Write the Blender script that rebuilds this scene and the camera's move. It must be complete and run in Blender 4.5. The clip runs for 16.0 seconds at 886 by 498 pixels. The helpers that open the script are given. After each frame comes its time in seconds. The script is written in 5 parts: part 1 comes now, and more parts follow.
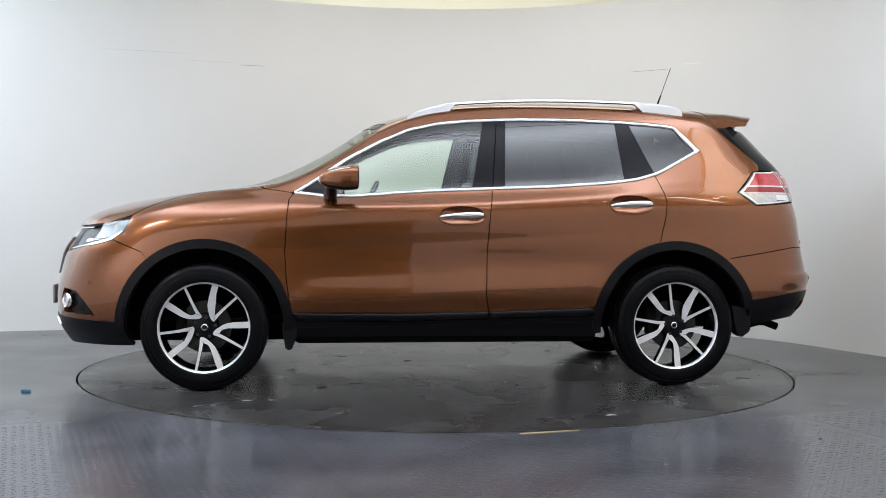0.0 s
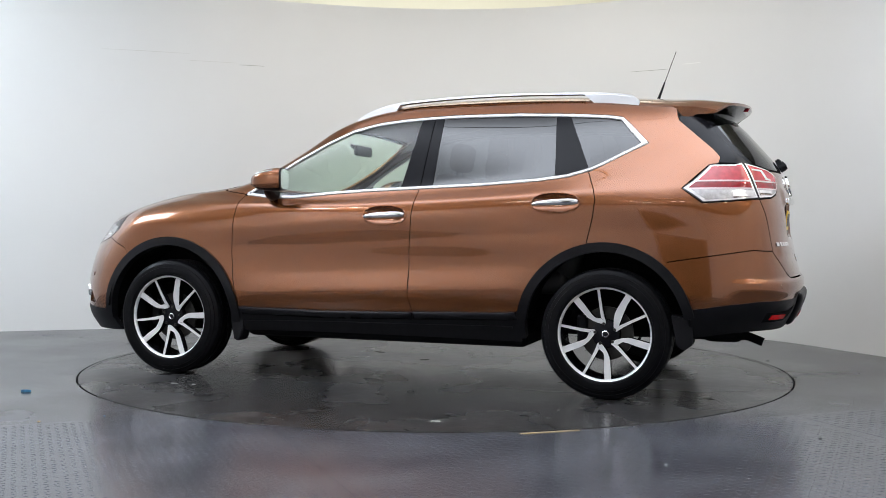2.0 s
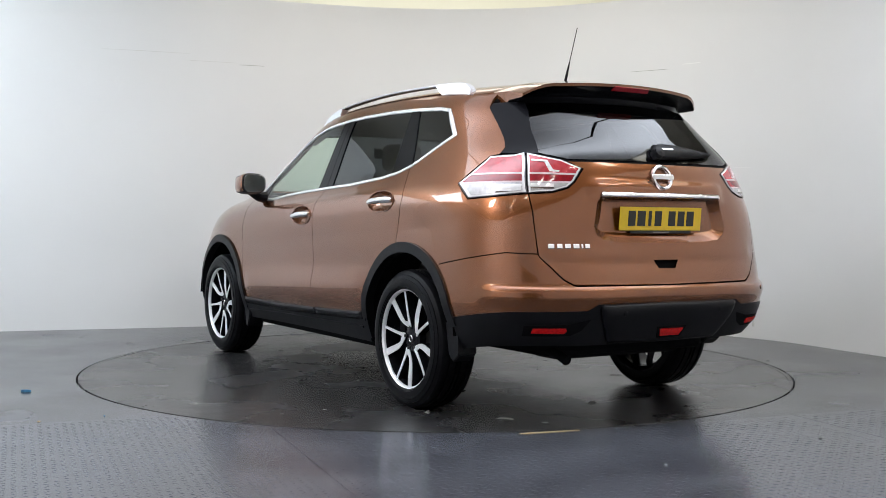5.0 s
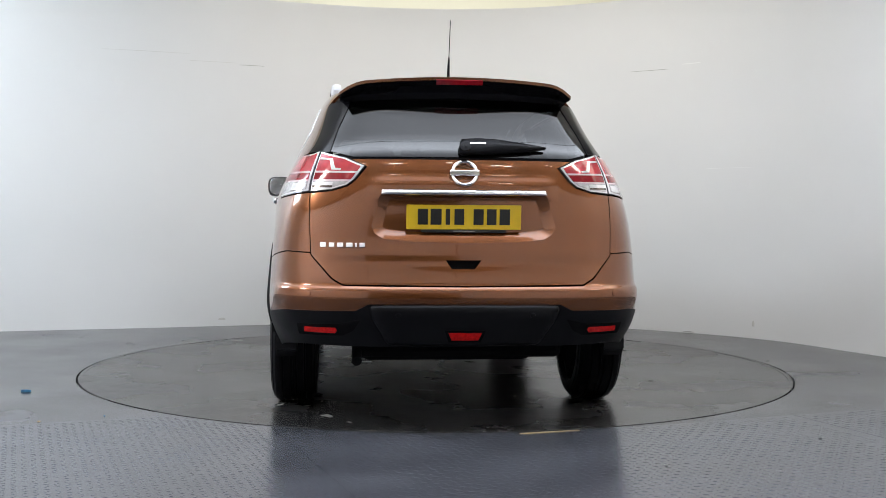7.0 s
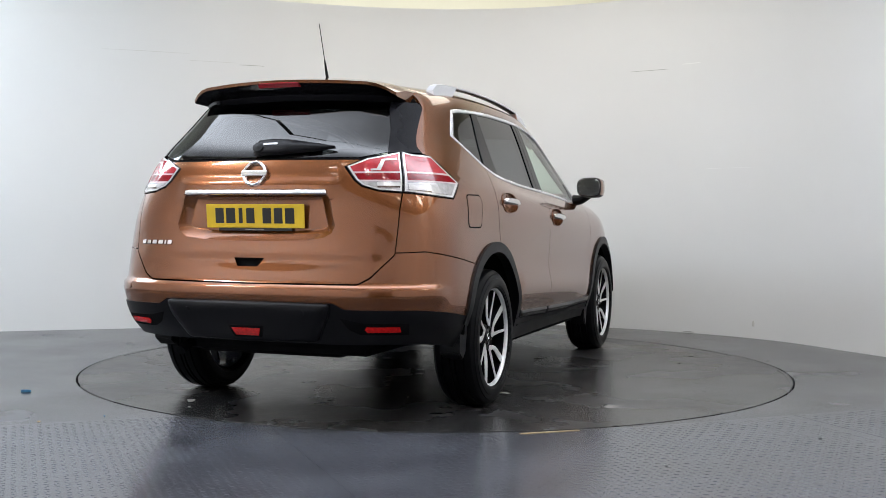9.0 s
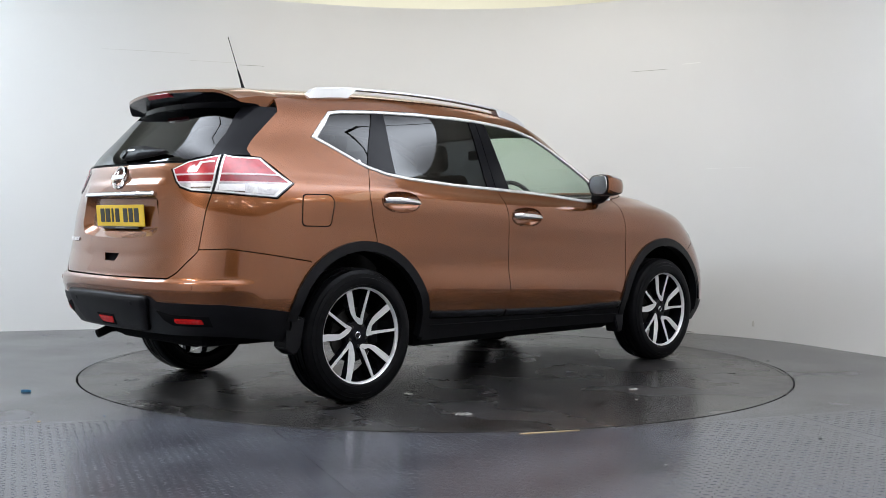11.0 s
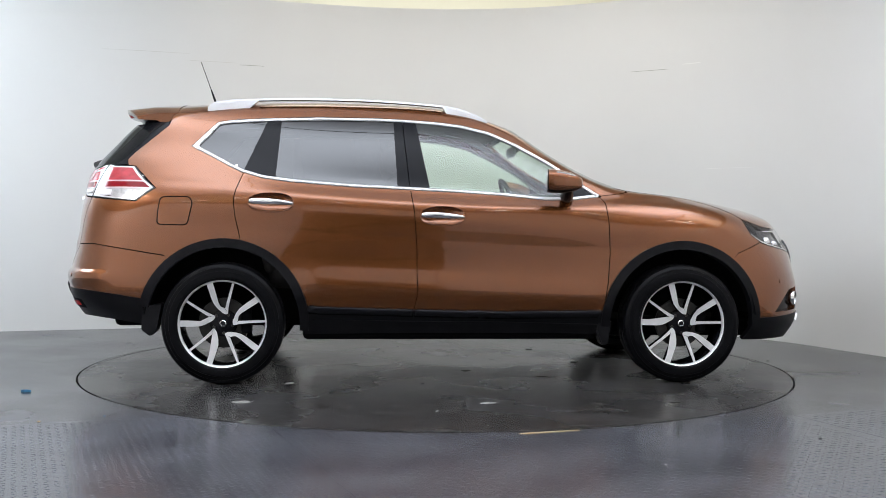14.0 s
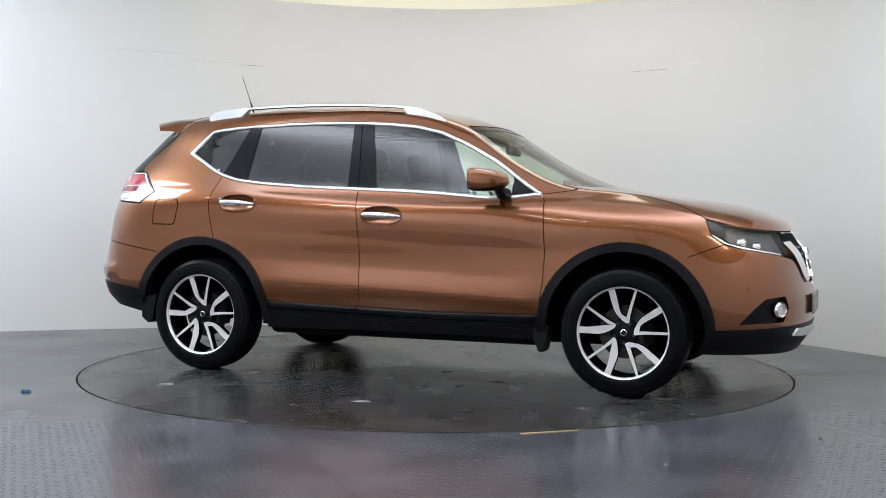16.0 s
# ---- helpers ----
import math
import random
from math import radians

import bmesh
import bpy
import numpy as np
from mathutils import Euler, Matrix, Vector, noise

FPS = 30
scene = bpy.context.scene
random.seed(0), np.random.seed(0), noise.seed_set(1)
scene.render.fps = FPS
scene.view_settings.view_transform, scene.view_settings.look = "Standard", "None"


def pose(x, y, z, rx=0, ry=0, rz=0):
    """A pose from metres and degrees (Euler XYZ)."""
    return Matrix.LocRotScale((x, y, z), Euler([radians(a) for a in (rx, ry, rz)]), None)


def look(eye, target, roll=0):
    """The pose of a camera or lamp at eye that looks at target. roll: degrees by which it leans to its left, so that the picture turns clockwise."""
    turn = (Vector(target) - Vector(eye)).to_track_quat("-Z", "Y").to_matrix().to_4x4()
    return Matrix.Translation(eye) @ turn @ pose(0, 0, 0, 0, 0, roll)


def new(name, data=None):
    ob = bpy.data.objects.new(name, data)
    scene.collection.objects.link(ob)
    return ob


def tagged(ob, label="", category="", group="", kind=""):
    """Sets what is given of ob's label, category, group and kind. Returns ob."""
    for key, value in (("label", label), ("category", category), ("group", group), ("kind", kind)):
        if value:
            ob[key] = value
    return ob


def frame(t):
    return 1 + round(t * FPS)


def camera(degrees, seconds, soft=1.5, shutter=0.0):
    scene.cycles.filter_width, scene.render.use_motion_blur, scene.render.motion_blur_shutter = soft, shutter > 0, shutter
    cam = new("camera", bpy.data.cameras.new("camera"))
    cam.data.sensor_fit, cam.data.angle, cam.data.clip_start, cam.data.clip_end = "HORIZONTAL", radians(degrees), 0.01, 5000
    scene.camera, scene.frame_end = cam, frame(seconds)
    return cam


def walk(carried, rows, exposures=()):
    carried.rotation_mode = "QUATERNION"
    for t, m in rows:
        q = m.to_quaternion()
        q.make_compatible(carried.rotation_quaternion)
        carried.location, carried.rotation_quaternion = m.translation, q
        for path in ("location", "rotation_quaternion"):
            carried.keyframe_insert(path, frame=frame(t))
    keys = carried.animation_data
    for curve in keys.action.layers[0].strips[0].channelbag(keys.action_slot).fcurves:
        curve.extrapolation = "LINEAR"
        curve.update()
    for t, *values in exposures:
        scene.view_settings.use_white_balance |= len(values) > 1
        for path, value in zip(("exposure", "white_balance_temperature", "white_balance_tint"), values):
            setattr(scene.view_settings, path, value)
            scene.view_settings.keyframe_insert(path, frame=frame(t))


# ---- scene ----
cam = camera(44.96, 16.0, soft=0.75)
EYE = (0.0, -7.055, 0.95)
CAM = pose(*EYE, 90 - 1.455, -0.40, -0.306)
walk(cam, [(0.0, CAM), (16.0, CAM)])

# ---- world and light ----
world = bpy.data.worlds.new("world")
scene.world = world
world.use_nodes = True
world.node_tree.nodes["Background"].inputs[0].default_value = (0.8, 0.85, 0.9, 1)
world.node_tree.nodes["Background"].inputs[1].default_value = 0.008
scene.view_settings.exposure = 0.18


def area_lamp(name, at, target, sx, sy, power, colour):
    lamp = bpy.data.lights.new(name, "AREA")
    lamp.shape, lamp.size, lamp.size_y, lamp.energy, lamp.color = "RECTANGLE", sx, sy, power, colour
    ob = new(name, lamp)
    ob.matrix_world = look(at, target)
    return ob


# soft boxes added out of view under the ceiling to light the walls: cool ones over the left bay, warmer ones over the
# turntable; a cove behind the wall's top
CEIL, WALL_TOP = 3.45, 2.945
LAMPS = [((-4.9, 0.1), (-3.0, 1.6), 2.2, 1.6, 156, (0.745, 0.87, 1.0)), ((0.2, 1.2), (0.2, 1.7), 3.2, 1.2, 28, (1.0, 0.965, 0.87)),
         ((3.5, -1.2), (3.6, 0.4), 1.4, 2.0, 20, (1.0, 0.955, 0.79)),
         # these two are added only to brighten the south return walls
         ((3.35, -3.1), (3.0, -5.4), 0.9, 0.6, 25, (1.0, 0.97, 0.9)), ((-3.6, -3.1), (-3.2, -5.4), 0.9, 0.6, 112, (0.95, 0.96, 1.0))]
SOFT_PEAK, SOFT_EDGE, SOFT_R = 4.6, 0.85, 2.7   # curved fabric soft box round the turntable, hottest over its bulbs
for (lx, ly), (tx, ty), sx, sy, power, colour in LAMPS:
    area_lamp("added_ceiling_lamp", (lx, ly, CEIL - 0.12), (tx, ty, 0), sx, sy, power, colour)
area_lamp("cove_lamp", (0, 3.5, 2.5), (0, 4.2, 4.0), 6.0, 0.3, 22, (1.0, 0.97, 0.86))

# ---- materials ----


def material(name, base, rough=0.5, metal=0.0, vary=0.08, scale=6.0, bump=0.0, bump_scale=60.0, spec=0.5, coat=0.0, fine=0.0):
    """A surface with colour variation at two scales and a fine relief."""
    m = bpy.data.materials.new(name)
    m.use_nodes = True
    nt = m.node_tree
    b = nt.nodes["Principled BSDF"]
    b.inputs["Roughness"].default_value, b.inputs["Metallic"].default_value = rough, metal
    b.inputs["Specular IOR Level"].default_value, b.inputs["Coat Weight"].default_value = spec, coat
    b.inputs["Coat Roughness"].default_value = 0.03
    tex = nt.nodes.new("ShaderNodeTexCoord")
    n1, n2 = nt.nodes.new("ShaderNodeTexNoise"), nt.nodes.new("ShaderNodeTexNoise")
    n1.inputs["Scale"].default_value, n1.inputs["Detail"].default_value = scale, 6
    n2.inputs["Scale"].default_value, n2.inputs["Detail"].default_value = bump_scale, 3
    for n in (n1, n2):
        nt.links.new(tex.outputs["Object"], n.inputs["Vector"])
    mix = nt.nodes.new("ShaderNodeMix")
    mix.data_type = "RGBA"
    lo, hi = [max(0, c * (1 - vary)) for c in base], [min(1, c * (1 + vary)) for c in base]
    mix.inputs["A"].default_value, mix.inputs["B"].default_value = (*lo, 1), (*hi, 1)
    ramp = nt.nodes.new("ShaderNodeMapRange")
    ramp.inputs["From Min"].default_value, ramp.inputs["From Max"].default_value = 0.3, 0.7
    nt.links.new(n1.outputs["Fac"], ramp.inputs["Value"])
    nt.links.new(ramp.outputs["Result"], mix.inputs["Factor"])
    nt.links.new(mix.outputs["Result"], b.inputs["Base Color"])
    if fine:
        r2 = nt.nodes.new("ShaderNodeMapRange")
        r2.inputs["To Min"].default_value, r2.inputs["To Max"].default_value = max(0.01, rough - fine), rough + fine
        nt.links.new(n1.outputs["Fac"], r2.inputs["Value"])
        nt.links.new(r2.outputs["Result"], b.inputs["Roughness"])
    if bump:
        bp = nt.nodes.new("ShaderNodeBump")
        bp.inputs["Strength"].default_value, bp.inputs["Distance"].default_value = bump, 0.002
        nt.links.new(n2.outputs["Fac"], bp.inputs["Height"])
        nt.links.new(bp.outputs["Normal"], b.inputs["Normal"])
    return m


def glass_material(name, colour, rough=0.0, gloss=0.062):
    """A thin pane: tinted straight through, with a gloss that grows towards the edge of sight."""
    m = bpy.data.materials.new(name)
    m.use_nodes = True
    nt = m.node_tree
    nt.nodes.remove(nt.nodes["Principled BSDF"])
    tr, gl, lw, pw, ma, mx = (nt.nodes.new("ShaderNode" + k) for k in ("BsdfTransparent", "BsdfGlossy", "LayerWeight", "Math", "Math", "MixShader"))
    tr.inputs["Color"].default_value = (*colour, 1)
    gl.inputs["Roughness"].default_value = rough
    lw.inputs["Blend"].default_value = 0.5
    pw.operation, ma.operation = "POWER", "MULTIPLY_ADD"
    pw.inputs[1].default_value = 5.0
    ma.inputs[1].default_value, ma.inputs[2].default_value = 0.92, gloss
    nt.links.new(lw.outputs["Facing"], pw.inputs[0])
    nt.links.new(pw.outputs[0], ma.inputs[0])
    nt.links.new(ma.outputs[0], mx.inputs[0])
    nt.links.new(tr.outputs[0], mx.inputs[1])
    nt.links.new(gl.outputs[0], mx.inputs[2])
    nt.links.new(mx.outputs[0], nt.nodes["Material Output"].inputs["Surface"])
    return m


def glow_material(name, colour, strength):
    m = bpy.data.materials.new(name)
    m.use_nodes = True
    b = m.node_tree.nodes["Principled BSDF"]
    b.inputs["Base Color"].default_value = (*colour, 1)
    b.inputs["Emission Color"].default_value = (*colour, 1)
    b.inputs["Emission Strength"].default_value = strength
    return m


WALL = material("wall_paint", (0.797, 0.787, 0.77), 0.55, vary=0.02, scale=0.8, bump=0.05, bump_scale=25, fine=0.05)
CEILING = material("ceiling_paint", (0.85, 0.83, 0.74), 0.7, vary=0.02, scale=1.0)


def floor_material(name, base, grime):
    """Worn grey floor paint with smears; on the plates a lattice of raised treads."""
    m = material(name, base, 0.24 + 0.03 * grime, vary=0.2, scale=1.3, bump=0.12 + 0.2 * grime, bump_scale=45, fine=0.12)
    nt = m.node_tree
    b = nt.nodes["Principled BSDF"]
    tex = nt.nodes.new("ShaderNodeTexCoord")
    dirt = nt.nodes.new("ShaderNodeTexNoise")
    dirt.inputs["Scale"].default_value, dirt.inputs["Detail"].default_value, dirt.inputs["Distortion"].default_value = 2.6 + 1.2 * grime, 9, 1.6
    nt.links.new(tex.outputs["Object"], dirt.inputs["Vector"])
    rng = nt.nodes.new("ShaderNodeMapRange")
    rng.inputs["From Min"].default_value, rng.inputs["From Max"].default_value = 0.44, 0.66
    nt.links.new(dirt.outputs["Fac"], rng.inputs["Value"])
    old = b.inputs["Base Color"].links[0].from_socket
    mix = nt.nodes.new("ShaderNodeMix")
    mix.data_type = "RGBA"
    nt.links.new(rng.outputs["Result"], mix.inputs["Factor"])
    nt.links.new(old, mix.inputs["A"])
    mix.inputs["B"].default_value = (base[0] * 0.45, base[1] * 0.43, base[2] * 0.39, 1)
    # pale scuffs where the paint has worn
    worn = nt.nodes.new("ShaderNodeTexNoise")
    worn.inputs["Scale"].default_value, worn.inputs["Detail"].default_value, worn.inputs["Roughness"].default_value = 5.5 + 4 * grime, 12, 0.72
    nt.links.new(tex.outputs["Object"], worn.inputs["Vector"])
    rng2 = nt.nodes.new("ShaderNodeMapRange")
    rng2.inputs["From Min"].default_value, rng2.inputs["From Max"].default_value, rng2.inputs["To Max"].default_value = 0.56 - 0.06 * grime, 0.72 - 0.08 * grime, 0.75
    nt.links.new(worn.outputs["Fac"], rng2.inputs["Value"])
    mix2 = nt.nodes.new("ShaderNodeMix")
    mix2.data_type = "RGBA"
    nt.links.new(rng2.outputs["Result"], mix2.inputs["Factor"])
    nt.links.new(mix.outputs["Result"], mix2.inputs["A"])
    mix2.inputs["B"].default_value = (base[0] * (1.9 + 0.7 * grime), base[1] * (1.87 + 0.65 * grime), base[2] * (1.75 + 0.5 * grime), 1)
    nt.links.new(mix2.outputs["Result"], b.inputs["Base Color"])
    return m


FLOOR = floor_material("floor_paint", (0.077, 0.078, 0.088), 0)
TURN = floor_material("turntable_paint", (0.031, 0.0302, 0.0318), 1)
TREAD = material("tread_steel_paint", (0.070, 0.074, 0.089), 0.21, vary=0.28, scale=2.6, bump=0.06, fine=0.08)
GAP = material("dark_gap", (0.012, 0.012, 0.012), 0.8)
PALE = material("pale_flake", (0.26, 0.255, 0.24), 0.6, vary=0.2, scale=40)
WOOD = material("wood_sliver", (0.5, 0.36, 0.2), 0.6, vary=0.2, scale=30)
BLUE = material("blue_scrap", (0.03, 0.16, 0.3), 0.5, vary=0.2, scale=40)
TUBE = glow_material("tube_glow", (1.0, 0.98, 0.95), 40.0)
SHOP = material("dark_workshop_paint", (0.34, 0.32, 0.30), 0.7, vary=0.3, scale=1.0)


def mesh_object(name, verts, faces, mat, parent=None, smooth=False, label=""):
    me = bpy.data.meshes.new(name)
    me.from_pydata([tuple(map(float, v)) for v in verts], [], [tuple(map(int, f)) for f in faces])
    if mat:
        me.materials.append(mat)
    if smooth:
        me.polygons.foreach_set("use_smooth", [True] * len(me.polygons))
    me.update()
    ob = new(name, me)
    if parent:
        ob.parent = parent
    if label:
        ob["label"] = label
    return ob


def part(name, bm, mat, parent=None, label="", smooth=False, split=0.6):
    """Link a bmesh as one mesh object."""
    me = bpy.data.meshes.new(name)
    bmesh.ops.recalc_face_normals(bm, faces=bm.faces)
    if smooth:
        for f in bm.faces:
            f.smooth = True
        for e in bm.edges:
            if len(e.link_faces) == 2 and e.calc_face_angle(0) > split:
                e.smooth = False
    bm.to_mesh(me)
    bm.free()
    me.materials.append(mat)
    ob = new(name, me)
    if parent:
        ob.parent = parent
    if label:
        ob["label"] = label
    return ob


def box_bm(cx, cy, cz, sx, sy, sz, bevel=0.0, seg=2, rot=None):
    bm = bmesh.new()
    bmesh.ops.create_cube(bm, size=1)
    bmesh.ops.scale(bm, vec=(sx, sy, sz), verts=bm.verts)
    if bevel:
        bmesh.ops.bevel(bm, geom=bm.edges[:], offset=bevel, segments=seg, affect="EDGES", profile=0.5)
    if rot is not None:
        bmesh.ops.transform(bm, matrix=rot, verts=bm.verts)
    bmesh.ops.translate(bm, vec=(cx, cy, cz), verts=bm.verts)
    return bm


def spline(pts, n):
    """Catmull-Rom through points, n steps a span."""
    p = [Vector(q) for q in pts]
    out = []
    for i in range(len(p) - 1):
        a, b, c, d = p[max(i - 1, 0)], p[i], p[i + 1], p[min(i + 2, len(p) - 1)]
        for k in range(n):
            t = k / n
            out.append(0.5 * ((2 * b) + (c - a) * t + (2 * a - 5 * b + 4 * c - d) * t * t + (3 * b - 3 * c + d - a) * t ** 3))
    out.append(p[-1])
    return out


def loft(rows, close=False, caps=False):
    bm = bmesh.new()
    vs = [[bm.verts.new(p) for p in r] for r in rows]
    for a, b in zip(vs, vs[1:]):
        m = len(a)
        for j in range(m if close else m - 1):
            bm.faces.new((a[j], b[j], b[(j + 1) % m], a[(j + 1) % m]))
    if caps:
        bm.faces.new(vs[0])
        bm.faces.new(vs[-1])
    return bm


def tube(path, r, n=8):
    rows = []
    for i, p in enumerate(path):
        d = (path[min(i + 1, len(path) - 1)] - path[max(i - 1, 0)]).normalized()
        u = d.orthogonal().normalized()
        w = d.cross(u)
        rr = r[i] if isinstance(r, (list, tuple)) else r
        rows.append([p + (u * math.cos(2 * math.pi * k / n) + w * math.sin(2 * math.pi * k / n)) * rr for k in range(n)])
    return loft(rows, True, True)


def lathe_z(profile, n):
    """Turn (z, r) round the z axis."""
    return loft([[Vector((r * math.cos(2 * math.pi * k / n), r * math.sin(2 * math.pi * k / n), z)) for k in range(n)] for z, r in profile], True)


# ---- the room ----
RT = 2.2487
WALL_PLAN = spline([(-6.2, 1.05), (-3.68, 1.96), (-2.59, 2.32), (-1.9, 2.57), (-1.3, 2.79), (-0.6, 2.98), (0.1, 3.04), (0.9, 2.92),
                    (1.71, 2.55), (2.11, 2.28), (2.51, 1.93), (2.84, 1.49), (3.08, 0.94), (3.3, 0.45), (3.75, -0.6), (4.25, -2.2)], 8)
RETURNS = (spline([(4.25, -2.2), (4.2, -3.4), (3.2, -4.85), (0.8, -5.65)], 8), spline([(-0.8, -5.65), (-3.6, -5.05), (-5.4, -3.4), (-6.1, -1.4), (-6.2, 1.05)], 8))


def diffuser_material():
    """Lit fabric: bright over the bulbs, fading towards the frame."""
    m = bpy.data.materials.new("lit_fabric")
    m.use_nodes = True
    nt = m.node_tree
    b = nt.nodes["Principled BSDF"]
    b.inputs["Base Color"].default_value = (0.8, 0.8, 0.8, 1)
    b.inputs["Emission Color"].default_value = (0.82, 0.885, 1.0, 1)
    tex, sep = nt.nodes.new("ShaderNodeTexCoord"), nt.nodes.new("ShaderNodeSeparateXYZ")
    nt.links.new(tex.outputs["Object"], sep.inputs[0])

    def op(kind, a, c):
        n = nt.nodes.new("ShaderNodeMath")
        n.operation = kind
        for k, v in enumerate((a, c)):
            if isinstance(v, (int, float)):
                n.inputs[k].default_value = v
            else:
                nt.links.new(v, n.inputs[k])
        return n.outputs[0]
    r = op("SQRT", op("ADD", op("MULTIPLY", sep.outputs["X"], sep.outputs["X"]), op("MULTIPLY", sep.outputs["Y"], sep.outputs["Y"])), 0.0)
    d = op("DIVIDE", op("SUBTRACT", r, SOFT_R), 0.5)
    fall = op("POWER", 2.718, op("MULTIPLY", op("MULTIPLY", d, d), -1.0))
    nt.links.new(op("ADD", op("MULTIPLY", fall, SOFT_PEAK), SOFT_EDGE), b.inputs["Emission Strength"])
    return m


def build_room():
    # ground with a round opening for the turntable
    n = 160
    ring = [(math.cos(2 * math.pi * i / n), math.sin(2 * math.pi * i / n)) for i in range(n)]
    r0, r1 = RT + 0.006, 14
    verts = [(r0 * c, r0 * s, -0.04) for c, s in ring] + [(r0 * c, r0 * s, 0) for c, s in ring] + [(3.2 * c, 3.2 * s, 0) for c, s in ring] + [(r1 * c, r1 * s, 0) for c, s in ring]
    faces = [(a * n + i, a * n + (i + 1) % n, (a + 1) * n + (i + 1) % n, (a + 1) * n + i) for a in range(3) for i in range(n)]
    tagged(mesh_object("floor", verts, faces, FLOOR), "grey painted workshop floor with a worn gloss", "floor", kind="structure")
    pit = [(r0 * c, r0 * s, -0.04) for c, s in ring]
    tagged(mesh_object("turntable_pit", pit, [tuple(range(n))], GAP), "dark gap under the turntable's rim", "floor", kind="structure")

    # curved backdrop wall with thickness
    for name, course in (("wall_back", WALL_PLAN), ("wall_return_east", RETURNS[0]), ("wall_return_west", RETURNS[1])):
        plan = [Vector(p) for p in course]
        rows = []
        for i, p in enumerate(plan):
            d = (plan[min(i + 1, len(plan) - 1)] - plan[max(i - 1, 0)]).normalized()
            q = p + Vector((-d.y, d.x)) * 0.15
            rows.append([Vector((*p, 0)), Vector((*p, WALL_TOP)), Vector((*q, WALL_TOP)), Vector((*q, 0))])
        tagged(part(name, loft(rows, True, True), WALL, smooth=True), "curved off-white studio wall round the turntable", "wall", kind="structure")
    # Unseen lintel added so the car's paint mirrors less of the dark opening.
    tagged(part("added_header", box_bm(0, -5.725, (1.75 + WALL_TOP) / 2, 1.56, 0.14, WALL_TOP - 1.75), WALL), "unseen off-white lintel added over the camera opening", "wall", kind="structure")
    # the hall round the studio bay: pale behind it, dark towards the workshop
    for name, x, y, sx, sy, mat, label in (("wall_west", -6.9, -0.6, 0.2, 9.8, WALL, "plain off-white studio wall"), ("wall_east", 5.6, -0.6, 0.2, 9.8, WALL, "plain off-white studio wall"),
                                           ("wall_north", -0.65, 4.4, 12.7, 0.2, CEILING, "cream wall behind the studio backdrop"), ("wall_south", -0.65, -10.1, 12.7, 0.2, SHOP, "dark workshop wall"),
                                           ("wall_shop_west", -6.9, -7.8, 0.2, 4.6, SHOP, "dark workshop wall"), ("wall_shop_east", 5.6, -7.8, 0.2, 4.6, SHOP, "dark workshop wall")):
        tagged(part(name, box_bm(x, y, CEIL / 2, sx, sy, CEIL), mat), label, "wall", kind="structure")
    tagged(part("ceiling", box_bm(-0.65, -0.6, CEIL + 0.05, 12.7, 10.2, 0.1), CEILING), "cream painted ceiling above the studio wall", "ceiling", kind="structure")
    tagged(part("ceiling_shop", box_bm(-0.65, -7.95, CEIL + 0.05, 12.7, 4.5, 0.1), SHOP), "dark workshop ceiling", "ceiling", kind="structure")
    for (lx, ly), (tx, ty), sx, sy, power, colour in LAMPS:
        # frames for the added, unseen lamps
        light = tagged(new("added_ceiling_light"), "unseen white soft box added under the ceiling", "ceiling light", "ceiling lights")
        light.matrix_world = look((lx, ly, CEIL - 0.11), (tx, ty, 0))
        for dx, dy, w, h in ((-sx / 2 - 0.02, 0, 0.04, sy + 0.08), (sx / 2 + 0.02, 0, 0.04, sy + 0.08), (0, -sy / 2 - 0.02, sx, 0.04), (0, sy / 2 + 0.02, sx, 0.04)):
            part("frame", box_bm(dx, dy, 0.0, w, h, 0.05, 0.004, 1), CEILING, light)
        for dx in (-sx / 2, sx / 2):
            for dy in (-sy / 2, sy / 2):
                part("hanger", box_bm(dx, dy, 0.09, 0.015, 0.015, 0.16), CEILING, light)
    box = tagged(new("soft_box"), "curved white fabric soft box hung under the ceiling", "soft box")
    box.location = (0, 0, CEIL - 0.11)
    turn = [radians(190 + 160 * k / 50) for k in range(51)]
    for name, r0, r1, z0, z1, mat, label in (("housing", 0.72, 3.93, 0.02, 0.08, CEILING, ""), ("diffuser", 0.75, 3.9, 0.0, 0.012, diffuser_material(), "glowing white fabric"), ("seam", 2.335, 2.35, -0.012, -0.003, GAP, "thin dark seam")):
        part(name, loft([[Vector((r * math.cos(a), r * math.sin(a), z)) for r, z in ((r0, z0), (r1, z0), (r1, z1), (r0, z1))] for a in turn], True, True), mat, box, label)
    # small spot lamps on the studio ceiling
    for x, y in ((-3.3, -3.2), (-3.1, -3.2), (-1.6, -4.4), (-1.4, -4.4), (0.5, -4.5), (0.7, -4.5), (2.3, -4.2), (2.5, -4.2), (3.5, -2.4), (3.5, -2.65), (-5.0, -1.8), (-5.0, -2.05)):
        sp = tagged(new("spot_lamp"), "small round spot lamp on the studio ceiling", "spot lamp", "spot lamps")
        sp.location = (x, y, CEIL)
        part("can", lathe_z([(0.0, 0.07), (-0.12, 0.07), (-0.12, 0.058), (-0.02, 0.05)], 20), CEILING, sp)
        part("bulb", lathe_z([(-0.10, 0.055), (-0.115, 0.04), (-0.12, 0.001)], 16), TUBE, sp)
